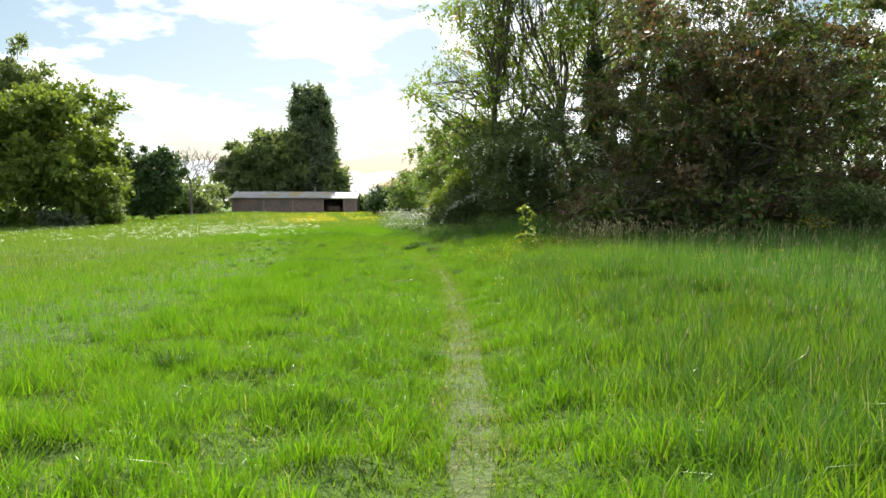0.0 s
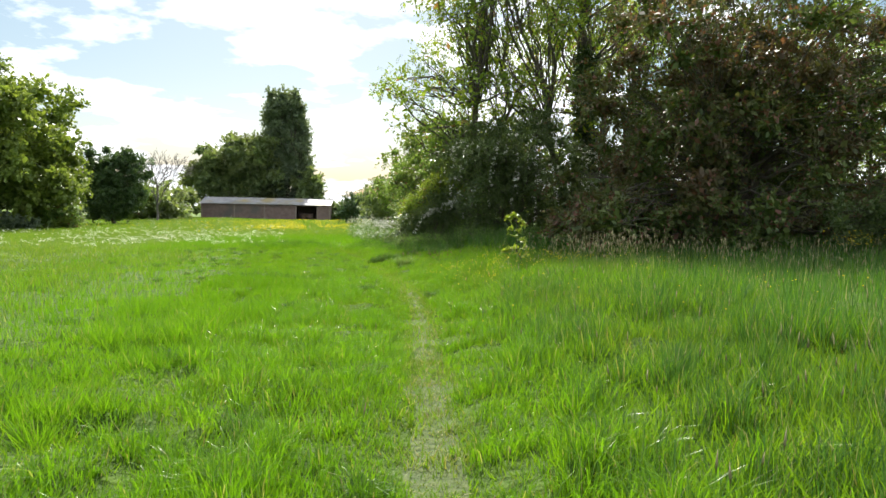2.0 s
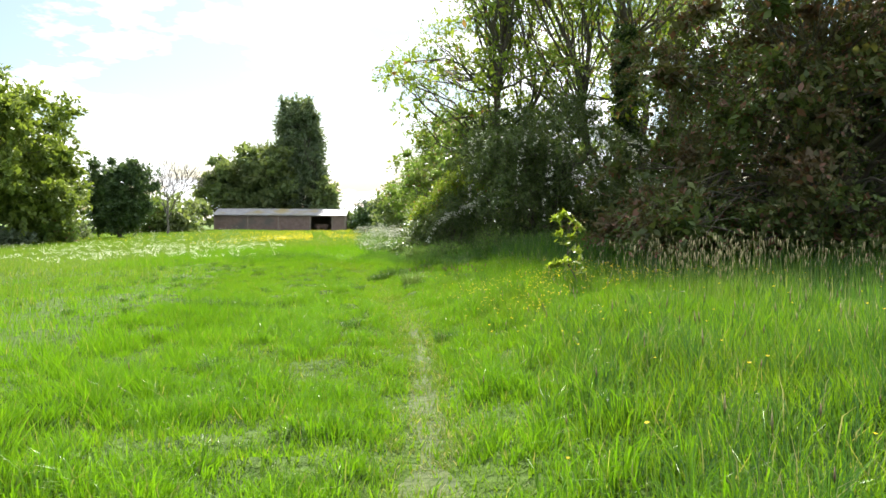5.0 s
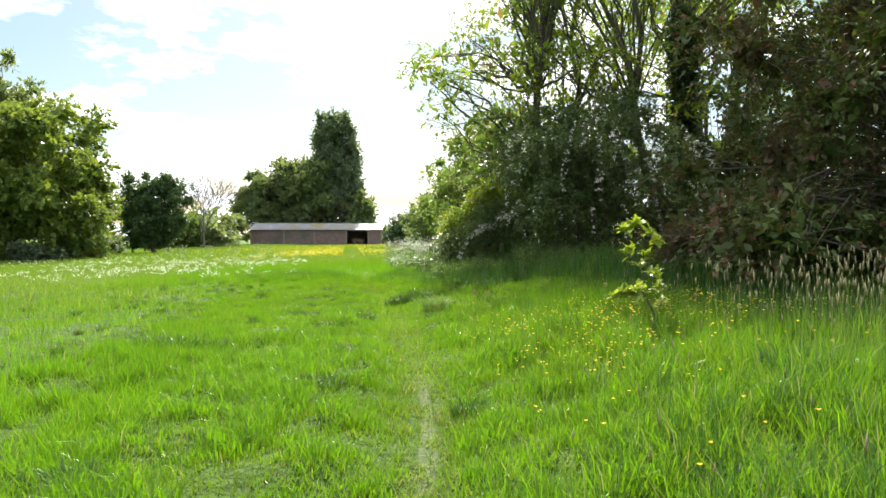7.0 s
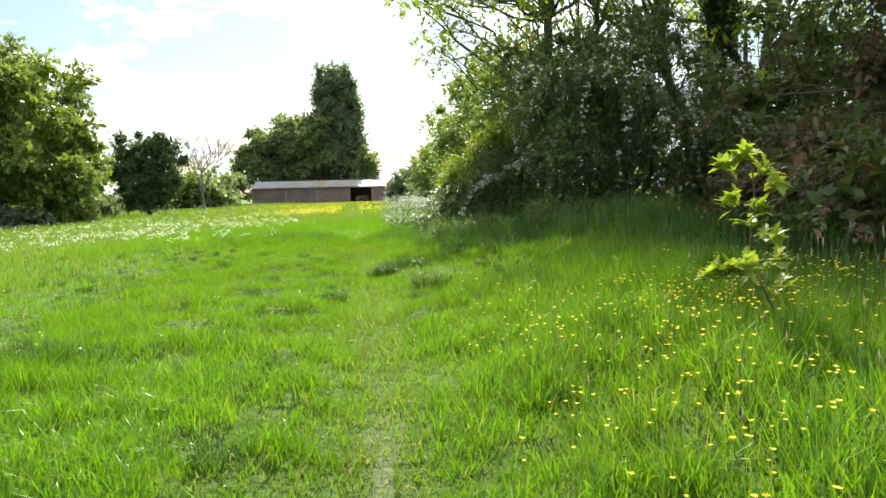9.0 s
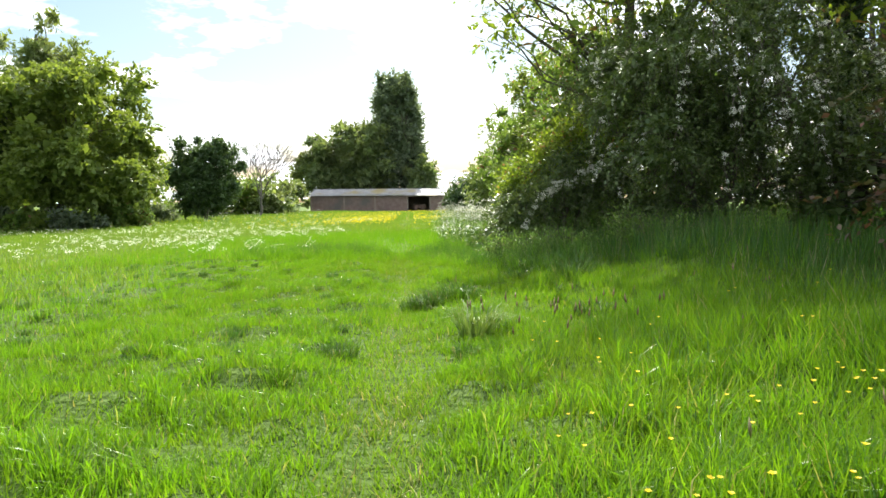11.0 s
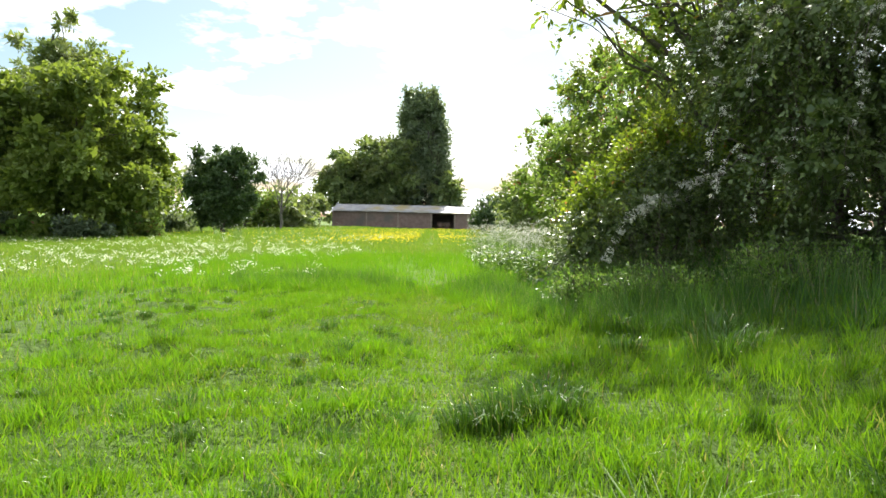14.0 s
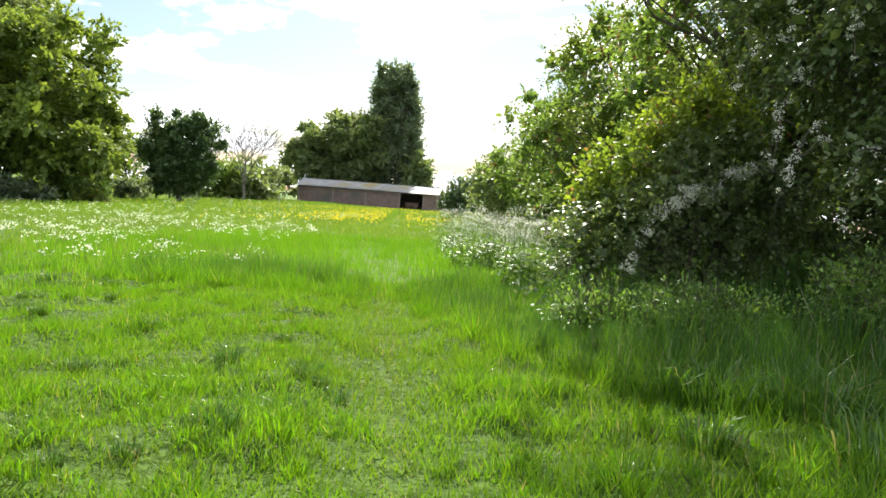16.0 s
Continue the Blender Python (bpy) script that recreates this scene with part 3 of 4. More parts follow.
for k, (x, y, h, rx) in enumerate(FAR_ROW):
    tree("hedgerow_tree", (x, y), "leafy hedgerow tree along the far edge of the meadow", "tree", M_FAR_HAZED if k % 3 else M_HEDGE,
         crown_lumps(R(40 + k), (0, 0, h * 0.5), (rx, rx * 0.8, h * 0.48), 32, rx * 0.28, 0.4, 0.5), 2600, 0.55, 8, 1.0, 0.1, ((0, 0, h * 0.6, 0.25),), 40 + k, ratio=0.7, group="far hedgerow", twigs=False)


def bare_tree(at, h, seed):
    rng = R(seed)
    ob = thing("bare_tree", (at[0], at[1], float(gz(*at)) - 0.05), "leafless grey tree with fine upright branches", "tree")
    tubes = Tubes()

    def grow(p, d, ln, r, level):
        q = p + d * ln
        line = bend(rng, p, q, 0.0, 0.03, 4)
        tubes.add(line, r * np.linspace(1, 0.62, 4), 6 if level < 2 else 3)
        if level == 6:
            return
        turn = rng.uniform(0, 6.28)
        for k in range(3 if level < 4 else 2):
            flat_ = np.cross(d, [0.3, 0.9, 0.2])
            flat_ /= np.linalg.norm(flat_)
            other = np.cross(d, flat_)
            az = turn + k * 2.1 + rng.normal(0, 0.3)
            open_ = rng.uniform(0.3, 0.62)
            nd = d * math.cos(open_) + (flat_ * math.cos(az) + other * math.sin(az)) * math.sin(open_) + np.array([0, 0, 0.10])
            nd /= np.linalg.norm(nd)
            grow(p + (q - p) * (1.0 if k == 0 else rng.uniform(0.55, 0.95)), nd, ln * rng.uniform(0.66, 0.86), max(0.042, r * 0.6), level + 1)
    grow(np.array([0, 0, -0.1]), np.array([0.02, 0, 1.0]), h * 0.23, 0.26, 0)
    part("trunk", tubes.mesh("trunk", M_BARE), ob)


bare_tree((-50.2, 149), 18.5, 12)
tree("evergreen_bush", (-44.6, 115), "dense dark rounded evergreen tree at the field edge", "tree", M_DARK,
     crown_lumps(R(61), (0, 0, 5.8), (4.5, 4.5, 5.7), 130, 0.95, 0.2, 0.6), 26000, 0.29, 8, 0.6, 0.1, ((0, 0, 6, 0.3),), 61, ratio=0.65, twigs=False, inner=0.4)


def sycamore():
    lumps = crown_lumps(R(71), (0, 0, 9.0), (8.8, 8.8, 7.6), 150, 1.25, 3.0, 0.6, 0.65)
    tree("sycamore_tree", (-47.2, 86), "large spreading sycamore in full fresh leaf", "tree", M_SYC, lumps, 46000, 0.42, 9, 1.0, 0.3, ((0, 0, 10, 0.5), (1.8, 0.5, 9, 0.3)), 71, ratio=0.8, twigs=False)
    lumps = crown_lumps(R(72), (0, 0, 5.8), (3.0, 3.0, 5.0), 40, 1.0, 1.0, 0.5)
    tree("maple_tree", (-43.0, 92), "bright green maple beside the big sycamore", "tree", M_SYC, lumps, 16000, 0.40, 9, 1.0, 0.3, ((0, 0, 7, 0.25),), 72, ratio=0.8, twigs=False)
    lumps = crown_lumps(R(73), (0, 0, 17.5), (4.5, 4.5, 7.0), 36, 1.0, 4.0, 0.4)
    tree("ash_tree", (-56, 97), "thin-crowned ash rising behind the sycamore", "tree", M_FAR_HAZED, lumps, 7000, 0.5, 8, 1.0, 0.2, ((0, 0, 22, 0.35),), 73, ratio=0.5)
    lumps = crown_lumps(R(74), (0, 0, 8.0), (8, 8, 7.5), 70, 1.7, 1.5, 0.6)
    tree("sycamore_tree", (-62, 92), "large spreading sycamore in full fresh leaf", "tree", M_SYC, lumps, 16000, 0.55, 9, 1.1, 0.3, ((0, 0, 10, 0.5),), 74, ratio=0.8, twigs=False)


sycamore()
for k, (x, y, h, rx) in enumerate([(-52, 84, 2.4, 3.2), (-47, 82, 1.8, 2.6), (-42.5, 83, 1.7, 2.4), (-39, 86, 2.2, 2.0), (-57, 88, 2.6, 3.5), (-49, 96, 2.4, 4), (-54, 118, 2.5, 4)]):
    tree("undergrowth_bush", (x, y), "low tangled bramble and nettle growth under the trees", "bush", M_HEDGE if k % 2 else M_POPLAR_HAZED,
         crown_lumps(R(80 + k), (0, 0, h * 0.45), (rx, rx * 0.7, h * 0.5), 22, 0.55, 0.1, 0.4), 3000, 0.31, 7, 0.5, 0.1, ((0, 0, h * 0.5, 0.06),), 80 + k, ratio=0.7, group="undergrowth at the field edge", twigs=False)

# ---- the hedgerow trees beside the walk ----
def copper_tree():
    lumps = crown_lumps(R(101), (0, 0, 4.9), (5.3, 5.4, 5.7), 210, 0.74, 0.3, 0.6, 0.5, 0.25)
    rng = R(108)
    for k in range(46):
        a_ = rng.uniform(0, 6.28)
        d_ = rng.uniform(3.2, 5.3)
        lumps.append((math.cos(a_) * d_, math.sin(a_) * d_, rng.uniform(0.35, 1.5), *(rng.uniform(0.55, 0.95, 2)), rng.uniform(0.35, 0.6)))
    for k in range(14):
        lumps.append((rng.uniform(-6.3, -4.2), rng.uniform(-4.2, -0.5), rng.uniform(0.35, 1.5), *(rng.uniform(0.5, 0.9, 2)), rng.uniform(0.3, 0.5)))
    tree("copper_leaved_tree", (10.9, 28.3), "broad dark hawthorn with copper-brown and green feathery sprays reaching the grass", "tree", M_COPPER, lumps, 92000, 0.118, 20, 0.8, 0.3,
         ((0, 0, 6, 0.22), (1.5, 0.4, 6, 0.16), (-1.4, -0.5, 5, 0.15)), 101, ratio=0.55, spread=0.11, outward=0.9, inner=0.34)


def blossom_boughs(ob, rng, arches, clusters, size, petals):
    """Arching boughs, each lined with round clusters of small white flowers."""
    p = []
    for line in arches:
        line = np.asarray(line, float)
        t = np.linspace(0, len(line) - 1, 9)
        fine_line = np.stack([np.interp(t, np.arange(len(line)), line[:, c]) for c in range(3)], 1)
        fine_line[1:-1] += rng.normal(0, 0.025, (7, 3))
        tubes = Tubes()
        tubes.add(fine_line, np.linspace(0.012, 0.004, 9), 4)
        part("blossom_bough", tubes.mesh("blossom_bough", M_BARK), ob)
        for u in rng.uniform(0.12, 1.0, clusters) * 8:
            i = min(7, int(u))
            c_ = fine_line[i] + (fine_line[i + 1] - fine_line[i]) * (u - i) + rng.normal(0, size * 0.45, 3) + np.array([0, 0, 0.03])
            d_ = rng.normal(size=(petals, 3))
            d_ /= np.linalg.norm(d_, axis=1)[:, None]
            p.append(c_ + d_ * size * rng.uniform(0.35, 0.75) * np.array([1, 1, 0.7]))
    p = np.concatenate(p)
    ll = rng.uniform(0.015, 0.028, len(p))
    tagged(part("blossom", leaf_mesh("blossom", rng, p, rng.normal(size=p.shape), rng.normal(size=p.shape) * 0.7 + np.array([0, -0.3, 1.0]), ll, ll * 0.95, M_BLOSSOM), ob, "clusters of small white may blossom"), kind="stuff")


def hawthorn():
    rng = R(112)
    lumps = crown_lumps(R(102), (0, 0, 3.0), (3.2, 3.3, 3.1), 96, 0.60, 0.5, 0.6, 0.6, 0.22)
    haw = tree("hawthorn_tree", (4.7, 37.2), "dense grey-green hawthorn with drooping boughs of white may blossom", "tree", M_HAW, lumps, 70000, 0.074, 18, 0.6, 0.8,
         ((0, 0, 4, 0.13), (1.0, 0.3, 4, 0.1), (-0.9, -0.2, 3.6, 0.1), (0.4, -0.8, 3.2, 0.07)), 102, ratio=0.7, spread=0.12)
    arches = []
    for k in range(46):
        a_ = rng.uniform(-3.0, 0.1)
        top = rng.uniform(1.7, 4.6)
        inn = math.sqrt(max(0.1, 1 - ((top - 2.9) / 3.2) ** 2))
        r0, r1, drop = 3.1 * inn, min(3.8, 3.1 * inn + rng.uniform(0.35, 0.8)), rng.uniform(0.5, 1.2)
        c_, s_ = math.cos(a_), math.sin(a_)
        arches.append([(c_ * r0, s_ * r0, top), (c_ * (r0 + r1) / 2, s_ * (r0 + r1) / 2, top + 0.12), (c_ * r1, s_ * r1, top - drop * 0.4), (c_ * (r1 + 0.08), s_ * (r1 + 0.08), max(0.7, top - drop))])
    blossom_boughs(haw, rng, arches, 10, 0.07, 26)
    lumps = [(-1.25, -0.55, 0.75, 0.45, 0.4, 0.35), (-0.9, -0.3, 1.2, 0.6, 0.5, 0.4), (-0.2, 0, 1.5, 0.6, 0.5, 0.45), (0.5, 0, 1.2, 0.7, 0.5, 0.5), (1.0, 0.3, 1.9, 0.7, 0.6, 0.5), (-0.3, 0.4, 0.8, 0.8, 0.6, 0.5), (0.1, 0.4, 2.1, 0.5, 0.5, 0.35)]
    bush = tree("hawthorn_bush", (0.9, 36.7), "low hawthorn bough thick with white blossom at the hedge foot", "bush", M_HAW, lumps, 14000, 0.065, 18, 0.6, 0.45, ((0, 0, 1.6, 0.06), (0.5, 0.2, 1.6, 0.05)), 103, ratio=0.7, spread=0.12)
    foot = float(gz(0.9, 36.7)) - 0.05
    arch = [(1.5, 36.75, 1.25), (1.15, 36.5, 1.38), (0.85, 36.32, 1.30), (0.55, 36.12, 1.18), (0.3, 35.95, 0.95), (0.1, 35.8, 0.62), (-0.05, 35.7, 0.28)]
    arch = [(x - 0.9, y - 36.7, z - foot) for x, y, z in arch]
    twin = [(x + 0.12, y + 0.14, z + 0.10) for x, y, z in arch[:5]]
    upper = [(x + 0.7, y + 0.35, z + 0.42) for x, y, z in arch[:4]]
    blossom_boughs(bush, rng, [arch, twin, upper], 46, 0.095, 44)


def maple_bush():
    lumps = [(-0.9, -0.2, 1.5, 0.4, 0.4, 0.25), (-0.4, 0, 1.9, 0.5, 0.4, 0.3), (0.1, 0.1, 2.3, 0.5, 0.5, 0.35), (0.6, 0.2, 1.8, 0.5, 0.5, 0.4), (-0.3, 0.3, 1.2, 0.5, 0.5, 0.4), (0.5, 0.3, 2.8, 0.5, 0.5, 0.35), (1.0, 0.3, 2.4, 0.5, 0.4, 0.3)]
    tree("maple_bush", (0.6, 37.4), "young maple shoots with bright yellow-green leaves above the blossom", "bush", M_ASH, lumps, 6500, 0.085, 8, 0.4, 0.2, ((0, 0, 2.2, 0.04), (0.4, 0.1, 2.4, 0.03)), 109, ratio=0.8)


def ash_trees():
    lumps = crown_lumps(R(104), (-1.5, 0, 11.5), (6.3, 4.0, 7.0), 78, 0.95, 4.5, 0.35)
    tree("ash_tree", (7.9, 39.2), "tall ivy-clad ash with sparse fresh yellow-green leaf", "tree", M_ASH, lumps, 23000, 0.19, 9, 0.6, 0.35, ((0.2, 0, 17.0, 0.26), (-3.4, 0.3, 11.5, 0.17), (-1.6, -0.6, 12.5, 0.15)), 104, ratio=0.42, inner=0.04)
    lumps = crown_lumps(R(107), (0, 0, 8.6), (3.0, 3.2, 4.6), 70, 0.72, 3.0, 0.5, 0.7, 0.12)
    lumps += crown_lumps(R(117), (0.2, -1.0, 16.3), (3.6, 3.4, 3.2), 60, 0.85, 4.5, 0.6, 0.7, 0.3)
    lumps += [(-4.6, -4.2, 6.8, 0.45, 0.5, 0.4), (-4.1, -3.6, 7.3, 0.6, 0.6, 0.4), (-4.3, -2.9, 6.9, 0.6, 0.6, 0.4), (-4.4, -1.0, 7.0, 0.6, 0.6, 0.5), (-4.0, 0.5, 8.2, 0.7, 0.7, 0.6), (-4.0, -3.0, 5.4, 0.6, 0.6, 0.4), (-3.6, -1.2, 6.4, 0.8, 0.8, 0.6), (-3.2, 0, 9.2, 0.9, 0.9, 0.7), (-3.0, -3.6, 5.0, 0.7, 0.7, 0.4), (-1.6, -3.8, 5.2, 0.8, 0.7, 0.5), (-3.7, -4.4, 6.4, 0.55, 0.55, 0.35), (-2.7, -5.0, 6.7, 0.6, 0.55, 0.35), (-1.6, -5.2, 6.9, 0.6, 0.55, 0.35), (-0.5, -5.3, 7.0, 0.6, 0.55, 0.35), (0.6, -5.0, 7.2, 0.6, 0.55, 0.35), (1.6, -5.2, 7.0, 0.6, 0.55, 0.35)]
    tree("ash_tree", (3.2, 41.6), "slender ash leaning over the hawthorn with bright yellow-green leaf", "tree", M_ASH, lumps, 27000, 0.18, 9, 0.6, 0.35, ((-0.4, 0, 17, 0.19), (1.2, 0.5, 14, 0.13)), 107, ratio=0.45, inner=0.05)
    lumps = crown_lumps(R(105), (0, 0, 11.5), (5.5, 4.5, 5.5), 50, 1.0, 6.0, 0.3)
    tree("ash_tree", (12.4, 46.5), "tall ash with open branching and thin new leaf", "tree", M_ASH, lumps, 11000, 0.24, 9, 0.7, 0.3, ((0, 0, 16, 0.3), (-2, 0.5, 13, 0.2)), 105, ratio=0.42, inner=0.04)
    ivy = [(0.05, 0, z, 0.42, 0.42, 0.5) for z in np.arange(0.6, 8.5, 0.55)]
    tree("ivy", (7.9, 38.9), "thick dark ivy climbing the ash trunk", "climber", M_IVY, ivy, 15000, 0.11, 8, 0.3, 0.3, ((0.05, 0, 8.5, 0.05),), 106, ratio=0.9, limbs=False, twigs=False)


def hedge_trees():
    rows = [
        (2.9, 42.0, 6.6, 2.6, M_HEDGE, 38000, 0.09, "rounded green field maple in the hedgerow"),
        (1.2, 49.0, 7.3, 2.4, M_HEDGE, 30000, 0.10, "rounded green field maple in the hedgerow"),
        (1.2, 56.0, 8.4, 3.2, M_HEDGE, 36000, 0.12, "taller bright green hedgerow tree"),
        (-0.2, 65.0, 6.6, 3.0, M_HEDGE, 16000, 0.16, "rounded green field maple in the hedgerow"),
        (-2.8, 79.0, 5.4, 2.6, M_FAR_HAZED, 9000, 0.2, "rounded hedgerow tree farther along the field"),
        (-9.0, 108.0, 4.8, 2.0, M_DARK, 8000, 0.18, "dark round bush at the corner of the field"),
        (-5.5, 116.0, 5.2, 3.0, M_DARK, 7000, 0.22, "dark round bush at the corner of the field"),
        (10.5, 40.5, 7.0, 3.2, M_HAW, 12000, 0.16, "shaded hawthorn deep in the hedgerow"),
        (18.8, 35.5, 10.5, 4.0, M_HEDGE, 16000, 0.17, "leafy tree behind the copper hawthorn"),
        (26.0, 33.0, 9.0, 4.2, M_HEDGE, 8000, 0.22, "leafy tree behind the copper hawthorn"),
        (6.5, 52.0, 6.5, 3.6, M_HEDGE, 9000, 0.2, "shaded tree deep in the hedgerow"),
        (14.0, 35.5, 8.5, 3.6, M_HAW, 9000, 0.18, "shaded hawthorn deep in the hedgerow"),
        (15.5, 33.5, 3.6, 2.8, M_HAW, 8000, 0.16, "low shaded hawthorn under the taller trees"),
        (8.6, 35.6, 2.8, 2.4, M_HAW, 7000, 0.13, "low shaded hawthorn under the taller trees"),
        (12.2, 36.5, 3.2, 2.6, M_HAW, 7000, 0.14, "low shaded hawthorn under the taller trees"),
        (20.5, 31.5, 3.4, 3.0, M_HAW, 7000, 0.17, "low shaded hawthorn under the taller trees"),
    ]
    for k, (x, y, h, rx, mat, n, leaf, label) in enumerate(rows):
        n, leaf = int(n * 0.72), leaf * 1.16
        lumps = crown_lumps(R(120 + k), (0, 0, h * 0.5), (rx, rx, h * 0.48), 66, rx * 0.22, 0.4, 0.55)
        tree("hedge_tree", (x, y), label, "tree", mat, lumps, n, leaf, 14, 0.6, 0.3, ((0, 0, h * 0.7, 0.16), (rx * 0.35, 0, h * 0.6, 0.1)), 120 + k, ratio=0.65, group="hedgerow trees beside the path", twigs=y < 60, spread=0.15)


copper_tree()
hawthorn()
maple_bush()
ash_trees()
hedge_trees()
# ---- shrubs and flowers at the foot of the hedge ----
def bramble():
    for k, (x, y, h, rx) in enumerate([(0.8, 34.7, 0.45, 0.8), (2.5, 34.3, 0.5, 0.9), (4.3, 33.8, 0.5, 0.9), (-0.2, 35.0, 0.36, 0.5)]):
        lumps = crown_lumps(R(140 + k), (0, 0, h * 0.4), (rx, rx * 0.7, h * 0.55), 26, 0.24, 0.05, 0.4)
        tree("bramble_bush", (x, y), "low mound of bramble and nettle leaves at the hedge foot", "bush", M_BRAMBLE, lumps, 6500, 0.055, 7, 0.28, -0.25, ((0, 0, h * 0.5, 0.015), (0.3, 0.2, h * 0.5, 0.012)), 140 + k, ratio=0.42, group="brambles at the hedge foot")
    lumps = crown_lumps(R(150), (0, 0, 0.9), (1.7, 1.1, 0.85), 40, 0.3, 0.1, 0.4)
    tree("elder_bush", (12.7, 23.0), "low grey-green shrub in front of the copper hawthorn", "bush", M_HAW, lumps, 9000, 0.085, 8, 0.35, 0.2, ((0, 0, 1.0, 0.04), (0.4, 0, 0.9, 0.03)), 150, ratio=0.6)


bramble()


def cow_parsley_kind(seed, h):
    rng = R(seed)
    ob = thing("cow_parsley", (0, 0, 0), "tall cow parsley with lacy white flower heads", "wildflower", "cow parsley along the hedge")
    tubes, p, d, nn, ll = Tubes(), [], [], [], []
    lp, ld = [], []
    for s in range(3):
        top = np.array([rng.normal(0, 0.16), rng.normal(0, 0.16), h * rng.uniform(0.75, 1.05)])
        stem = bend(rng, (rng.normal(0, 0.03), rng.normal(0, 0.03), -0.05), top, 0, 0.03, 5)
        tubes.add(stem, np.linspace(0.006, 0.003, 5), 4)
        heads = [top] + [top + np.array([rng.normal(0, 0.13), rng.normal(0, 0.13), -rng.uniform(0.05, 0.5)]) for _ in range(3)]
        for hd in heads[1:]:
            tubes.add(bend(rng, stem[3], hd, 0, 0.05, 3), np.linspace(0.003, 0.002, 3), 3)
        for hd in heads:
            n = 28
            a_, r_ = rng.uniform(0, 6.28, n), 0.085 * np.sqrt(rng.uniform(0, 1, n))
            p.append(hd + np.stack([np.cos(a_) * r_, np.sin(a_) * r_, rng.normal(0.0, 0.02, n) + 0.05 * (1 - (r_ / 0.085) ** 2)], 1))
            dd = rng.normal(size=(n, 3)); dd[:, 2] *= 0.3
            d.append(dd)
        for _ in range(26):
            z = rng.uniform(0.1, 0.62) * h
            lp.append(stem[0] + (top - stem[0]) * z / h + rng.normal(0, 0.10, 3) * np.array([1, 1, 0.4]))
            ld.append(rng.normal(size=3) * np.array([1, 1, 0.5]))
    part("stem", tubes.mesh("stem", M_STALK), ob)
    for hp, hd in zip(p, d):
        ll = rng.uniform(0.010, 0.021, len(hp))
        tagged(part("flower_head", leaf_mesh("flower_head", rng, hp, hd, rng.normal(0, 0.35, hp.shape) + np.array([0, 0, 1.0]), ll, ll * 0.9, M_WHITE), ob, "flat lacy white umbel"), kind="stuff")
    lp, ld = np.array(lp), np.array(ld)
    part("foliage", leaf_mesh("foliage", rng, lp, ld, rng.normal(0, 0.5, lp.shape) + np.array([0, 0, 1.0]), rng.uniform(0.08, 0.2, len(lp)), rng.uniform(0.03, 0.07, len(lp)), M_BRAMBLE), ob)
    return ob


def cow_parsley():
    rng = R(160)
    kinds = [cow_parsley_kind(161 + k, 1.0 + 0.1 * k) for k in range(4)]
    spots = []
    for k in range(84):
        t = rng.uniform(0, 1) ** 1.15
        y = 38.0 + t * 17
        x = np.interp(y, [36, 40, 46, 54], [-0.35, -1.2, -2.3, -3.6]) + np.clip(rng.normal(0, 0.5), -1.0, 1.0)
        spots.append((x, y))
    for k in range(16):
        spots.append((rng.uniform(-8, -1) - 20, rng.uniform(78, 95)))
    for k, (x, y) in enumerate(spots):
        m = Matrix.Translation((x, y, float(gz(x, y)))) @ Matrix.Rotation(rng.uniform(0, 6.28), 4, "Z") @ Matrix.Rotation(rng.normal(0, 0.1), 4, "X") 
        if k < 4:
            kinds[k].matrix_basis = m
        else:
            copy_thing(kinds[k % 4], m)


cow_parsley()


# ---- the oak sapling ----
def oak_leaf():
    bm = bmesh.new()
    ts = np.linspace(0, 1, 15)
    lobes = 0.24 * np.sin(np.pi * ts ** 0.85) * (1 + 0.34 * np.cos(ts * 2 * np.pi * 3.6)) + 0.012
    mid = [bm.verts.new((0, t, 0.05 * math.sin(t * 3))) for t in ts]
    for s in (-1, 1):
        edge = [bm.verts.new((s * w, t, 0.05 * math.sin(t * 3) + 0.25 * w)) for t, w in zip(ts, lobes)]
        for k in range(14):
            f = [mid[k], mid[k + 1], edge[k + 1], edge[k]]
            bm.faces.new(f if s < 0 else f[::-1])
    return bm


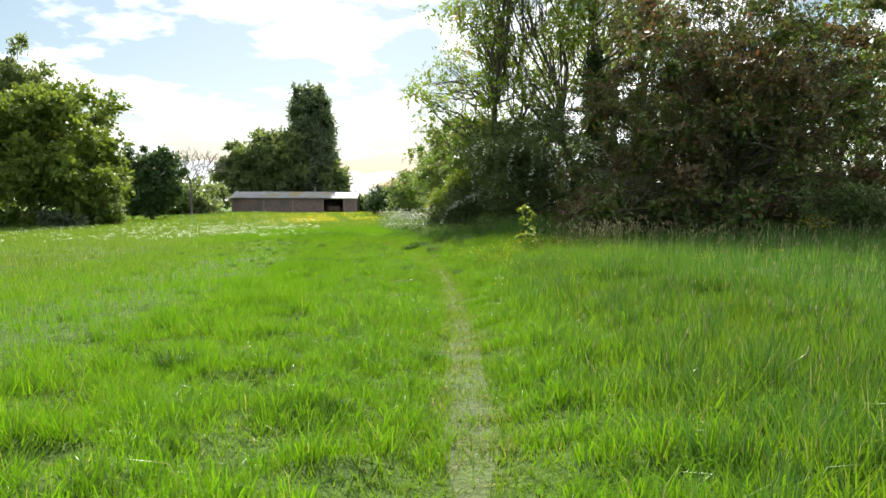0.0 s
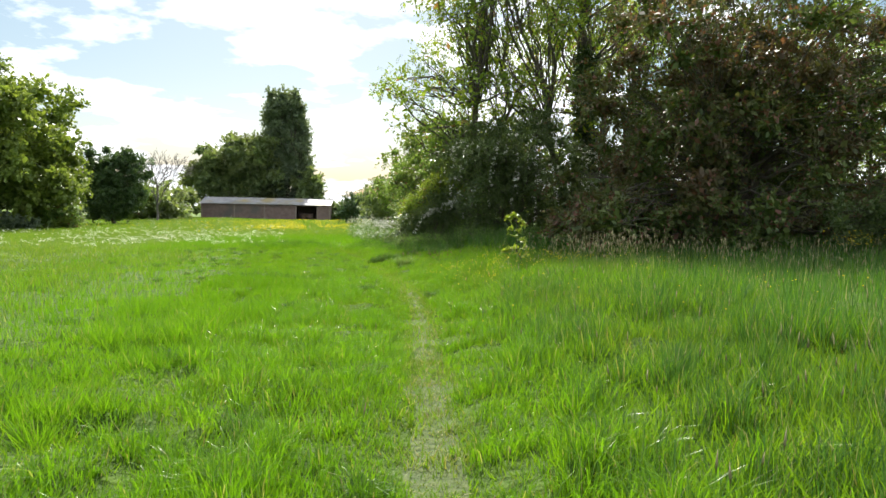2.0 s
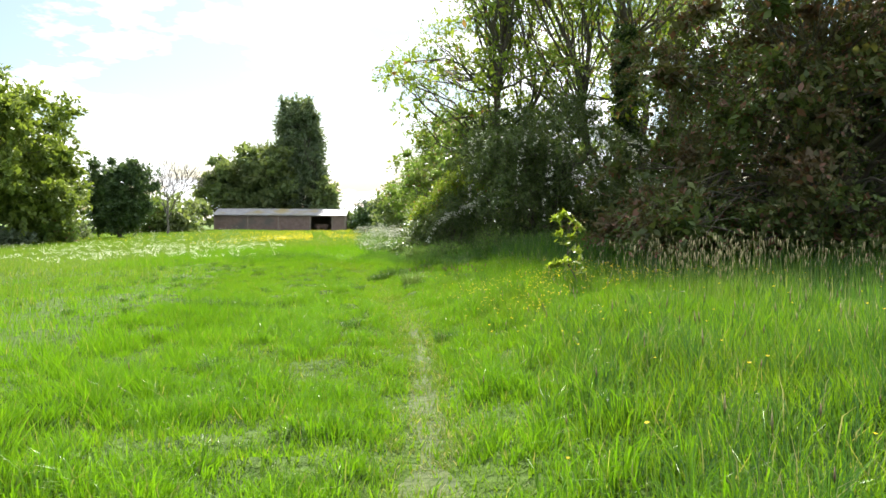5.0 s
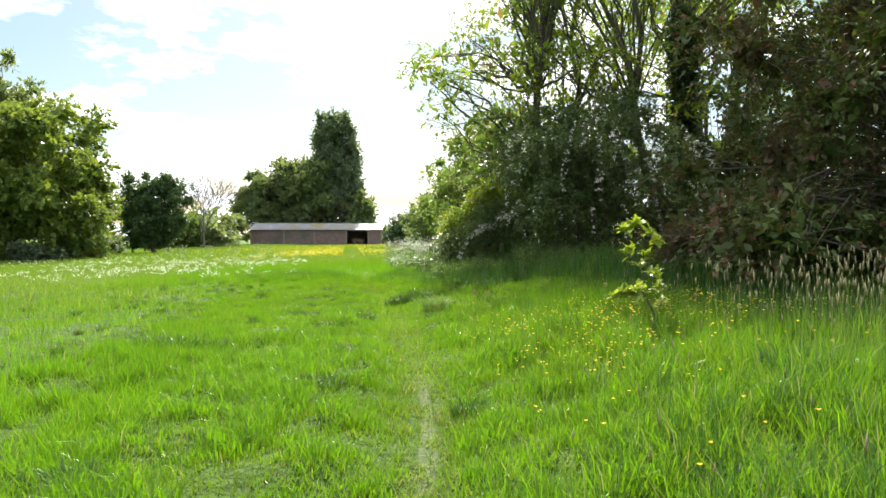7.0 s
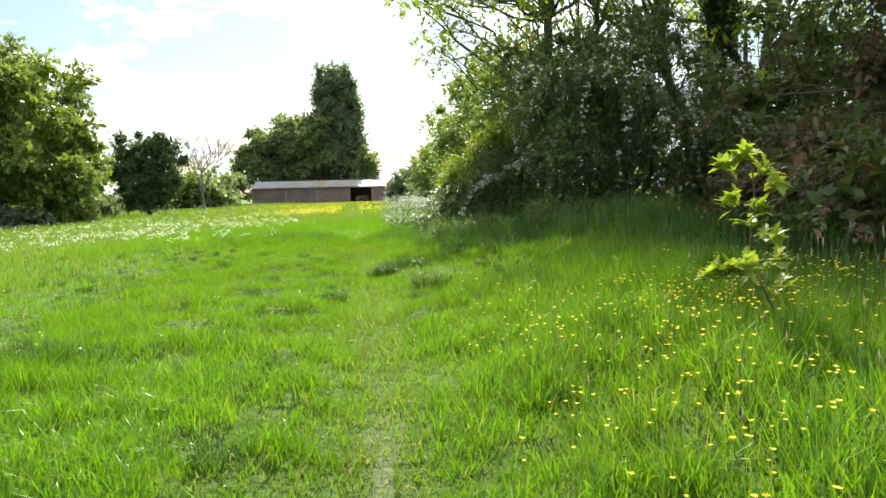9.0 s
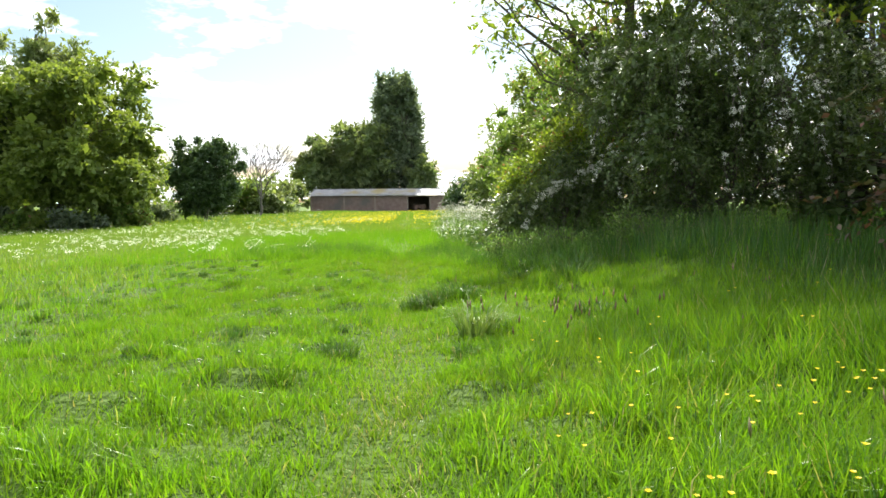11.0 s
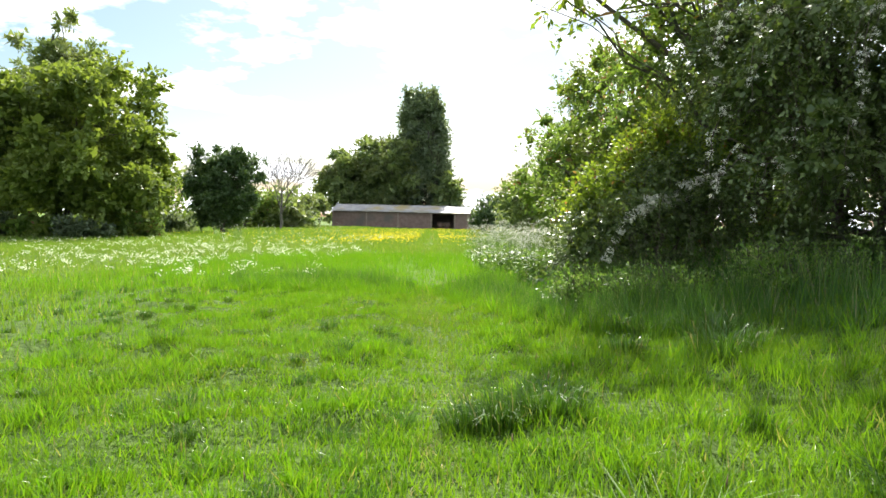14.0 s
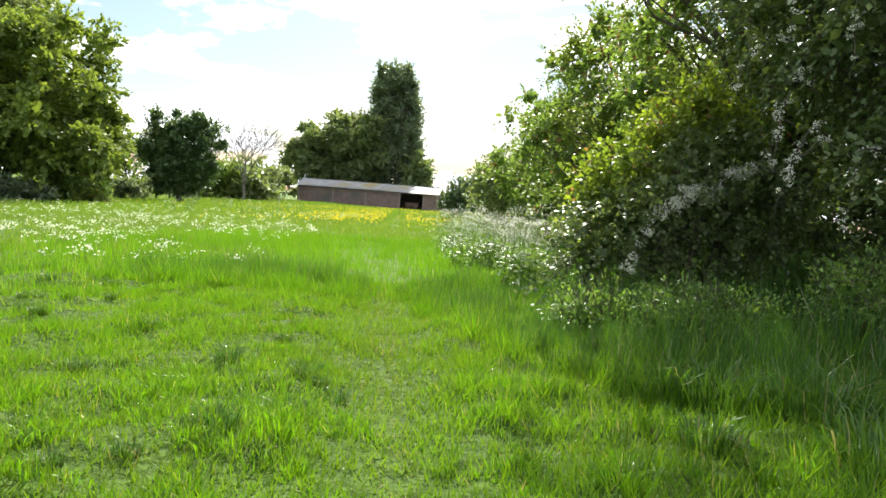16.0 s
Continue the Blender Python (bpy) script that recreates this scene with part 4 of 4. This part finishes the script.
def sapling():
    rng = R(170)
    x, y = 2.50, 20.6
    ob = thing("oak_sapling", (x, y, float(gz(x, y)) - 0.02), "young oak sapling with bright lobed leaves standing in buttercups", "sapling")
    green, red = bm_mesh("leaf", oak_leaf(), M_OAK), bm_mesh("leaf", oak_leaf(), M_OAKRED)
    H = 1.26
    stem = bend(rng, (0.06, 0, -0.05), (-0.12, 0, H), 0, 0.02, 9)
    tubes = Tubes()
    tubes.add(stem, np.linspace(0.013, 0.005, 9), 6)
    part("stem", tubes.mesh("stem", M_BARK), ob)
    twigs = [(0.96, -0.10, 0.10, 13), (0.93, -0.30, 0.02, 12), (0.90, 0.10, 0.06, 10), (0.84, 0.24, 0.08, 10), (0.80, -0.26, -0.03, 10), (0.72, 0.05, 0.05, 9),
             (0.62, -0.05, 0.08, 9), (0.56, 0.22, 0.06, 10), (0.48, 0.02, -0.12, 9), (0.44, 0.26, 0.03, 13), (0.41, -0.22, -0.02, 14), (0.40, -0.34, -0.04, 12), (0.36, -0.50, -0.02, 8), (0.33, 0.26, -0.06, 8), (0.37, -0.16, 0.1, 8)]
    for f, dx, dz, n in twigs:
        k = f * 8
        a_ = stem[int(k)] + (stem[min(8, int(k) + 1)] - stem[int(k)]) * (k - int(k))
        b_ = a_ + np.array([dx * 0.72, rng.uniform(-0.12, 0.12), dz * 0.8])
        tw = Tubes()
        tw.add(bend(rng, a_, b_, 0.02, 0.04, 5), np.linspace(0.005, 0.002, 5), 5)
        part("twig", tw.mesh("twig", M_BARK), ob)
        for j in range(int(n * 1.7)):
            at = a_ + (b_ - a_) * (1 - 0.5 * rng.uniform(0, 1) ** 1.6) + rng.normal(0, 0.015, 3)
            leaf = part("leaf", red if (dx > 0.2 and f > 0.8 and j < 5) else green, ob)
            out = Vector((dx * 1.6 + rng.normal(0, 0.55), rng.normal(0, 0.6), rng.normal(0.25, 0.35))).normalized()
            q = out.to_track_quat("Y", "Z")
            s = rng.uniform(0.085, 0.15)
            leaf.matrix_basis = Matrix.LocRotScale(Vector(at), q, (s, s, s))


sapling()


# ---- tussocks ----
def tussock_kind(seed, r, h, n, mat, lean=0.85, label="dark green tussock of coarse grass"):
    rng = R(seed)
    a_, d_ = rng.uniform(0, 6.28, n), r * np.sqrt(rng.uniform(0, 1, n))
    x, y = np.cos(a_) * d_, np.sin(a_) * d_
    me = blade_mesh("grass_tussock", rng, x, y, h * rng.uniform(0.6, 1.2, n), rng.uniform(0.007, 0.013, n), mat, lean, a_ + rng.normal(0, 0.5, n), True, np.zeros(n), 0.5)
    return tagged(new("grass_tussock", me), label, "grass tussock", "tussocks in the meadow")


def tussocks():
    rng = R(180)
    kinds = [tussock_kind(181, 0.20, 0.26, 190, M_TUFT), tussock_kind(182, 0.14, 0.20, 130, M_TUFT), tussock_kind(183, 0.26, 0.30, 260, M_TUFT), tussock_kind(184, 0.17, 0.20, 130, M_TALL), tussock_kind(185, 0.22, 0.22, 170, M_TALL), tussock_kind(186, 0.15, 0.40, 200, M_STALK, 1.25, "pale arching tussock of long silky grass")]
    spots = [(-0.28, 26.2, 5, 1.0), (-0.15, 26.5, 4, 0.9), (0.9, 31.0, 2, 1.2), (2.9, 17.6, 4, 1.3), (-1.2, 28.6, 0, 1.0), (-0.95, 28.65, 2, 0.9), (-0.72, 28.6, 0, 1.05), (-1.05, 28.5, 0, 0.9), (-1.36, 28.65, 1, 1.0), (-1.46, 25.3, 0, 0.75), (-3.5, 22.0, 2, 0.9), (-4.0, 22.1, 0, 1.0), (-2.6, 7.2, 0, 0.9), (-0.15, 7.6, 1, 0.8), (-2.0, 16.5, 1, 1), (1.0, 27.2, 0, 1.1),
             (0.3, 32.4, 2, 1.3), (1.0, 32.2, 2, 1.4), (0.0, 31.2, 1, 1.2), (-0.9, 19.2, 1, 0.9), (0.45, 18.2, 1, 1.0), (-0.3, 10.6, 1, 0.8)]
    for k in range(110):
        y = rng.uniform(4, 48)
        x = path_x(y) + rng.choice([-1, -1, -1, 1]) * rng.uniform(0.6, 9.0)
        spots.append((float(x), y, int(rng.choice([1, 3, 4, 3, 4])), rng.uniform(0.45, 0.8)))
    for k in range(70):
        y = rng.uniform(25, 44)
        x = path_x(y) - rng.uniform(0.3, 6.5)
        spots.append((float(x), y, int(rng.choice([3, 4])), rng.uniform(0.35, 0.62)))
    # small dark tufts that put in the shade of the sward's hollows as colour
    for k in range(90):
        y = rng.uniform(24, 42)
        x = path_x(y) - rng.uniform(0.3, 6.0)
        spots.append((float(x), y, 1, rng.uniform(0.4, 0.6)))
    for k, (x, y, i, s) in enumerate(spots):
        m = Matrix.LocRotScale((x, y, float(gz(x, y))), Euler((0, 0, rng.uniform(0, 6.28))), None)
        ob = copy_thing(kinds[i], m)
        ob.scale = (s, s, s * 1.05)
    for k_ in kinds:
        bpy.data.objects.remove(k_)


tussocks()


# ---- grass ----
def scatter(rng, x0, x1, y0, y1, density):
    n = int((x1 - x0) * (y1 - y0) * density)
    return rng.uniform(x0, x1, n), rng.uniform(y0, y1, n)


def clumpy(x, y):
    """0..1: small mounds of grass with hollows between them."""
    x, y = x + 0.25 * vnoise(x, y, 0.8, 71), y + 0.25 * vnoise(x, y, 0.8, 72)
    a_ = np.maximum(vnoise(x, y * 1.25, 0.36, 73), vnoise(x + 5.2, y * 1.25 - 3.7, 0.52, 74))
    return sstep(0.32, 0.88, a_)


def sward_height(x, y):
    """Height of the grass: lush beside the path, taller on the bank side, short farther on."""
    side = x - path_x(y)
    left = 0.155 - 0.06 * sstep(18, 26, y)
    right = 0.22 - 0.04 * sstep(15, 20, y) - 0.08 * sstep(24, 30, y)
    h = left + (right - left) * sstep(0.4, 1.6, side)
    lush = sstep(0, 2.5, bank_in(x, y)) * sstep(-1.5, 0.5, x) * (1 - 0.75 * sstep(4.0, 6.0, x))
    h = np.where(bank_in(x, y) > 0, np.maximum(h, 0.21 + 0.21 * lush), h)
    return h * (0.34 + 1.15 * clumpy(x, y) + 0.30 * vnoise(x, y, 0.34, 23) + 0.35 * (vnoise(x, y, 2.6, 22) - 0.5))


def grass():
    rng = R(200)
    # tufts of fine blades on both sides of the walk
    def tufts(n_per, density, x0, x1, y0, y1, spread):
        cx, cy = scatter(rng, x0, x1, y0, y1, density)
        cx = cx + path_x(cy)
        side = np.abs(cx - path_x(cy))
        keep = (rng.uniform(0, 1, len(cx)) < 1 - sstep(2.6, x1, side)) & (rng.uniform(0, 1, len(cx)) < 0.38 + 0.8 * clumpy(cx, cy))
        cx, cy = cx[keep], cy[keep]
        size = rng.uniform(0.65, 1.3, len(cx))
        x = np.repeat(cx, n_per) + rng.normal(0, spread, len(cx) * n_per)
        y = np.repeat(cy, n_per) + rng.normal(0, spread, len(cy) * n_per)
        out = np.arctan2(y - np.repeat(cy, n_per), x - np.repeat(cx, n_per)) + np.repeat(rng.normal(0, 0.4, len(cx)), n_per) + rng.normal(0, 0.5, len(x))
        return x, y, np.repeat(size, n_per), out
    x, y, size, flow = tufts(22, 60, -5.2, 5.2, 1.5, 40, 0.05)
    side = np.abs(x - path_x(y))
    edge = 0.25 - 0.09 * sstep(24, 32, y) + 0.26 * (vnoise(x, y, 0.6, 26) - 0.5)
    trod = (side < edge) & (rng.uniform(0, 1, len(x)) < 0.85)
    keep = ~trod | (rng.uniform(0, 1, len(x)) < 0.75)
    x, y, size, flow, side, trod = x[keep], y[keep], size[keep], flow[keep], side[keep], trod[keep]
    h = sward_height(x, y) * size * rng.uniform(0.55, 1.15, len(x)) * (0.55 + 0.45 * sstep(0.1, 0.8, side))
    w = rng.uniform(0.005, 0.010, len(x)) * (1 + 0.5 * sstep(1.5, 4, side))
    tall = (~trod) & (rng.uniform(0, 1, len(x)) < np.clip(sstep(0.5, 1.8, x - path_x(y)) * (1 - 0.75 * sstep(14, 19, y)) + sstep(0, 1.5, bank_in(x, y)), 0, 1) * 0.85)
    plain = (side > 2.3) | (y > 32.5)
    for far_off, where in ((False, "beside the path"), (True, "a few steps from the path")):
        a_ = (~trod) & (~tall) & (plain == far_off)
        stuff("meadow_grass", blade_mesh("meadow_grass", rng, x[a_], y[a_], h[a_], w[a_] * (1.2 if far_off else 1), M_GRASS, 0.85, flow[a_], not far_off, None, 0.35), "lush bright green meadow grass " + where, "grass")
        a_ = tall & (plain == far_off)
        stuff("tall_grass", blade_mesh("tall_grass", rng, x[a_], y[a_], h[a_] * 1.05, w[a_] * (1.1 if far_off else 0.85), M_TALL, 0.45, flow[a_], not far_off, None, 0.2), "taller blue-green grass " + where, "grass")
    stuff("trodden_grass", blade_mesh("trodden_grass", rng, x[trod], y[trod], h[trod] * 0.5 + 0.03, w[trod], M_PATHGRASS, 1.5, flow[trod], True, None, 0.5), "flattened pale grass along the trodden path", "grass")
    # short bottom grass between the tufts
    x, y = scatter(rng, -5, 5, 1.5, 40, 720)
    x = x + path_x(y)
    keep = ((np.abs(x - path_x(y)) > 0.15) | (rng.uniform(0, 1, len(x)) < 0.45 + 0.5 * sstep(16, 24, y))) & (rng.uniform(0, 1, len(x)) < 1 - 0.8 * sstep(2.8, 5, np.abs(x - path_x(y))))
    x, y = x[keep], y[keep]
    stuff("bottom_grass", blade_mesh("bottom_grass", rng, x, y, rng.uniform(0.05, 0.13, len(x)) * (0.75 + 0.5 * clumpy(x, y)) * (1 + 1.1 * sstep(0.5, 1.5, x - path_x(y)) * (1 - 0.6 * sstep(24, 29, y))), rng.uniform(0.009, 0.017, len(x)), M_BOTTOM, 0.7, None, False), "short soft grass between the taller tufts", "grass")
    # coarser blades farther from the walk
    x, y = scatter(rng, -14, 17, 3, 52, 225)
    side = np.abs(x - path_x(y))
    keep = ((rng.uniform(0, 1, len(x)) < sstep(2.8, 5.0, side)) | (y > 37)) & ((side > 0.2) | (y > 34)) & (np.abs(x) < 3.5 + 0.75 * y) & (rng.uniform(0, 1, len(x)) < 0.25 + 1.1 * vnoise(x, y, 0.7, 28)) & (rng.uniform(0, 1, len(x)) < 1 - sstep(12, 14, -x))
    x, y = x[keep], y[keep]
    h = sward_height(x, y) * rng.uniform(0.6, 1.25, len(x))
    w = rng.uniform(0.010, 0.020, len(x))
    tall = rng.uniform(0, 1, len(x)) < np.clip(sstep(1, 4, x - path_x(y)) + sstep(0, 1.5, bank_in(x, y)) * sstep(-2, 0, x), 0, 1) * 0.85
    stuff("meadow_grass", blade_mesh("meadow_grass", rng, x[~tall], y[~tall], h[~tall], w[~tall], M_GRASS, 0.4, None, False), "bright green meadow grass away from the path", "grass")
    stuff("tall_grass", blade_mesh("tall_grass", rng, x[tall], y[tall], h[tall] * 1.1, w[tall], M_TALL, 0.3, None, False), "tall rough grass under the hedgerow trees", "grass")
    # the open meadow
    x, y = scatter(rng, -42, 6, 12, 78, 66)
    keep = ((rng.uniform(0, 1, len(x)) < sstep(5, 11, -x)) | (y > 51)) & (np.abs(x) < 6 + 0.75 * y)
    x, y = x[keep], y[keep]
    stuff("meadow_grass", blade_mesh("meadow_grass", rng, x, y, (0.09 + 0.15 * vnoise(x, y, 1.1, 31)) * rng.uniform(0.6, 1.3, len(x)), rng.uniform(0.022, 0.045, len(x)), M_FARGRASS, 0.5, None, False), "open meadow grass in the distance", "grass")
    x, y = scatter(rng, -85, 8, 60, 182, 7)
    keep = ((x < -42) | (y > 77)) & (np.abs(x) < 8 + 0.7 * y)
    x, y = x[keep], y[keep]
    stuff("meadow_grass", blade_mesh("meadow_grass", rng, x, y, (0.18 + 0.25 * vnoise(x, y, 5, 33)) * rng.uniform(0.6, 1.3, len(x)), rng.uniform(0.08, 0.16, len(x)), M_FARGRASS, 0.5, None, False), "far meadow grass toward the barn", "grass")


grass()


# ---- seed heads and flowers in the grass ----
def seed_heads():
    rng = R(220)
    x, y = scatter(rng, -6, 9, 3, 30, 3.2)
    keep = rng.uniform(0, 1, len(x)) < 0.10 + 0.75 * sstep(0.3, 2.0, x - path_x(y)) * vnoise(x, y, 2.2, 41) ** 1.2 * (1 - 0.6 * sstep(14, 18, y))
    x, y = x[keep], y[keep]
    hd, st = spindles("foxtail_heads", rng, x, y, gz(x, y), sward_height(x, y) * 0.9 + rng.uniform(0.08, 0.22, len(x)), rng.uniform(0.045, 0.085, len(x)), 0.005, M_FOX, M_STALK)
    stuff("foxtail_heads", hd, "brown foxtail seed heads above the grass", "grass heads")
    stuff("foxtail_stalks", st, "thin green foxtail stalks", "grass stalks")
    x, y = scatter(rng, 3.0, 14, 15.5, 21, 26)
    keep = (np.abs(y - (19.2 - 0.18 * (x - 4))) < 1.1 + 0.9 * vnoise(x, y, 1.3, 44)) & (rng.uniform(0, 1, len(x)) < 0.75 * vnoise(x, y, 1.1, 43) + 0.12)
    x, y = x[keep], y[keep]
    hd, st = spindles("hay_heads", rng, x, y, gz(x, y), rng.uniform(0.40, 0.72, len(x)), rng.uniform(0.07, 0.13, len(x)), 0.008, M_HAY, M_STALK)
    stuff("hay_heads", hd, "pale ripe grass heads before the dark trees", "grass heads")
    stuff("hay_stalks", st, "thin stalks of ripening grass", "grass stalks")
    # pale heads on the rise past the sapling, dark foxtails where the path bends
    x, y = rng.normal(4.1, 0.6, 240), rng.normal(18.9, 0.7, 240)
    hd, st = spindles("hay_heads", rng, x, y, gz(x, y), rng.uniform(0.5, 0.85, len(x)), rng.uniform(0.07, 0.13, len(x)), 0.008, M_HAY, M_STALK)
    stuff("hay_heads", hd, "pale ripe grass heads near the sapling", "grass heads")
    stuff("hay_stalks", st, "thin stalks of ripe grass near the sapling", "grass stalks")
    x, y = rng.normal(0.75, 0.5, 34), rng.normal(25.2, 0.5, 34)
    hd, st = spindles("foxtail_heads", rng, x, y, gz(x, y), rng.uniform(0.30, 0.48, len(x)), rng.uniform(0.07, 0.11, len(x)), 0.0095, M_FOX, M_STALK)
    stuff("foxtail_heads", hd, "dark foxtail heads beside the bend of the path", "grass heads")
    stuff("foxtail_stalks", st, "foxtail stalks beside the bend of the path", "grass stalks")
    # coarse weathered stems in the tall grass near the start
    x, y = scatter(rng, 0.8, 11, 3, 21, 15.0)
    keep = rng.uniform(0, 1, len(x)) < vnoise(x, y, 2.0, 45) * sstep(0.6, 2.5, x)
    x, y = x[keep], y[keep]
    hd, st = spindles("panicles", rng, x, y, gz(x, y), rng.uniform(0.38, 0.62, len(x)), rng.uniform(0.06, 0.11, len(x)), 0.006, M_HAY, M_STALK)
    stuff("panicle_heads", hd, "soft pale grass panicles in the tall grass", "grass heads")
    stuff("panicle_stalks", st, "thin stalks of soft grass", "grass stalks")


def cups(rng, x, y, z, r):
    """Five-petalled cups, each petal a folded leaf."""
    n, k = len(x), 5
    a_ = rng.uniform(0, 6.28, n)[:, None] + np.arange(k)[None] * 2 * np.pi / k
    d = np.stack([np.cos(a_), np.sin(a_), np.full(a_.shape, 0.55)], -1).reshape(-1, 3) + rng.normal(0, 0.1, (n * k, 3))
    p = np.repeat(np.stack([x, y, z], 1), k, 0)
    rr = np.repeat(r, k)
    return p, d, np.tile(np.array([[0, 0, 1.0]]), (n * k, 1)), rr


def flowers():
    rng = R(230)
    # buttercups round the sapling and along the bank side of the path
    x, y = np.concatenate([rng.normal(2.6, 1.0, 620), rng.uniform(0.3, 6.0, 230), rng.normal(1.7, 0.6, 110)]), np.concatenate([rng.normal(20.9, 0.9, 620), rng.uniform(11, 25.5, 230), rng.normal(18.4, 0.8, 110)])
    keep = (x > path_x(y) + 0.6) & (rng.uniform(0, 1, len(x)) < 0.35 + 0.9 * vnoise(x, y, 0.9, 51))
    x, y = x[keep], y[keep]
    h = sward_height(x, y) * 0.85 + rng.uniform(0.06, 0.20, len(x))
    p, d, nn, rr = cups(rng, x, y, gz(x, y) + h, rng.uniform(0.012, 0.018, len(x)))
    stuff("buttercups", leaf_mesh("buttercups", rng, p, d, nn, rr, rr * 0.95, M_YELLOW), "glossy yellow buttercups scattered round the sapling", "wildflowers")
    hd, st = spindles("bc", rng, x, y, gz(x, y), h, np.full(len(x), 0.004), 0.003, M_STALK, M_STALK, 0.0)
    stuff("buttercup_stalks", st, "thin green buttercup stalks", "stalks")
    # yellow clump before the copper hawthorn
    n = 90
    x, y = rng.normal(10.4, 0.35, n), rng.normal(20.8, 0.3, n)
    p, d, nn, rr = cups(rng, x, y, gz(x, y) + rng.uniform(0.45, 0.85, n), rng.uniform(0.02, 0.03, n))
    stuff("yellow_weed", leaf_mesh("yellow_weed", rng, p, d, nn, rr, rr, M_YELLOW), "clump of tall yellow-flowered weed at the bank", "wildflowers")
    # white drift in the meadow
    n = 1000
    x = np.concatenate([rng.normal(-14, 5.0, n), rng.uniform(-38, -6, 900)])
    y = np.concatenate([rng.normal(50, 7.0, n), rng.uniform(38, 80, 900)])
    keep = (x < path_x(y) - 2.5) & (y > 38) & (rng.uniform(0, 1, len(x)) < 0.05 + 1.2 * vnoise(x, y, 2.5, 53) ** 2)
    x, y = x[keep], y[keep]
    k = 9
    z = gz(x, y) + rng.uniform(0.22, 0.42, len(x))
    p = np.repeat(np.stack([x, y, z], 1), k, 0) + rng.normal(0, 1, (len(x) * k, 3)) * np.array([0.075, 0.075, 0.03])
    d = rng.normal(size=p.shape)
    ll = rng.uniform(0.03, 0.06, len(p))
    stuff("white_flowers", leaf_mesh("white_flowers", rng, p, d, rng.normal(0, 0.5, p.shape) + np.array([0, 0, 1.0]), ll, ll * 0.9, M_WHITE), "drift of small white flower heads in the meadow", "wildflowers")
    hd, st = spindles("wf", rng, x, y, gz(x, y), z - gz(x, y), np.full(len(x), 0.01), 0.006, M_STALK, M_STALK, 0.0)
    stuff("white_flower_stalks", st, "green stalks of the white flowers", "stalks")
    # buttercup carpet toward the barn
    n = 3000
    x = np.concatenate([rng.normal(-21, 8.5, n), rng.normal(-15, 3, 1600), rng.normal(-10.5, 2.6, 1500)])
    y = np.concatenate([rng.normal(118, 18, n), rng.normal(92, 9, 1600), rng.normal(70, 6, 1500)])
    keep = (np.abs(x - path_x(np.minimum(y, 110))) > 0.7) & (rng.uniform(0, 1, len(x)) < 0.15 + vnoise(x, y, 4.5, 55)) & (y < 150) & (y > 57) & (x < -5)
    x, y = x[keep], y[keep]
    p = np.stack([x, y, gz(x, y) + rng.uniform(0.25, 0.5, len(x))], 1)
    ll = rng.uniform(0.045, 0.085, len(p))
    nn = rng.normal(0, 0.6, p.shape) + np.array([0, 0, 0.8])
    stuff("buttercup_carpet", leaf_mesh("buttercup_carpet", rng, p, rng.normal(size=p.shape), nn, ll, ll, M_YELLOW), "carpet of yellow buttercups across the far meadow", "wildflowers")


seed_heads()
flowers()
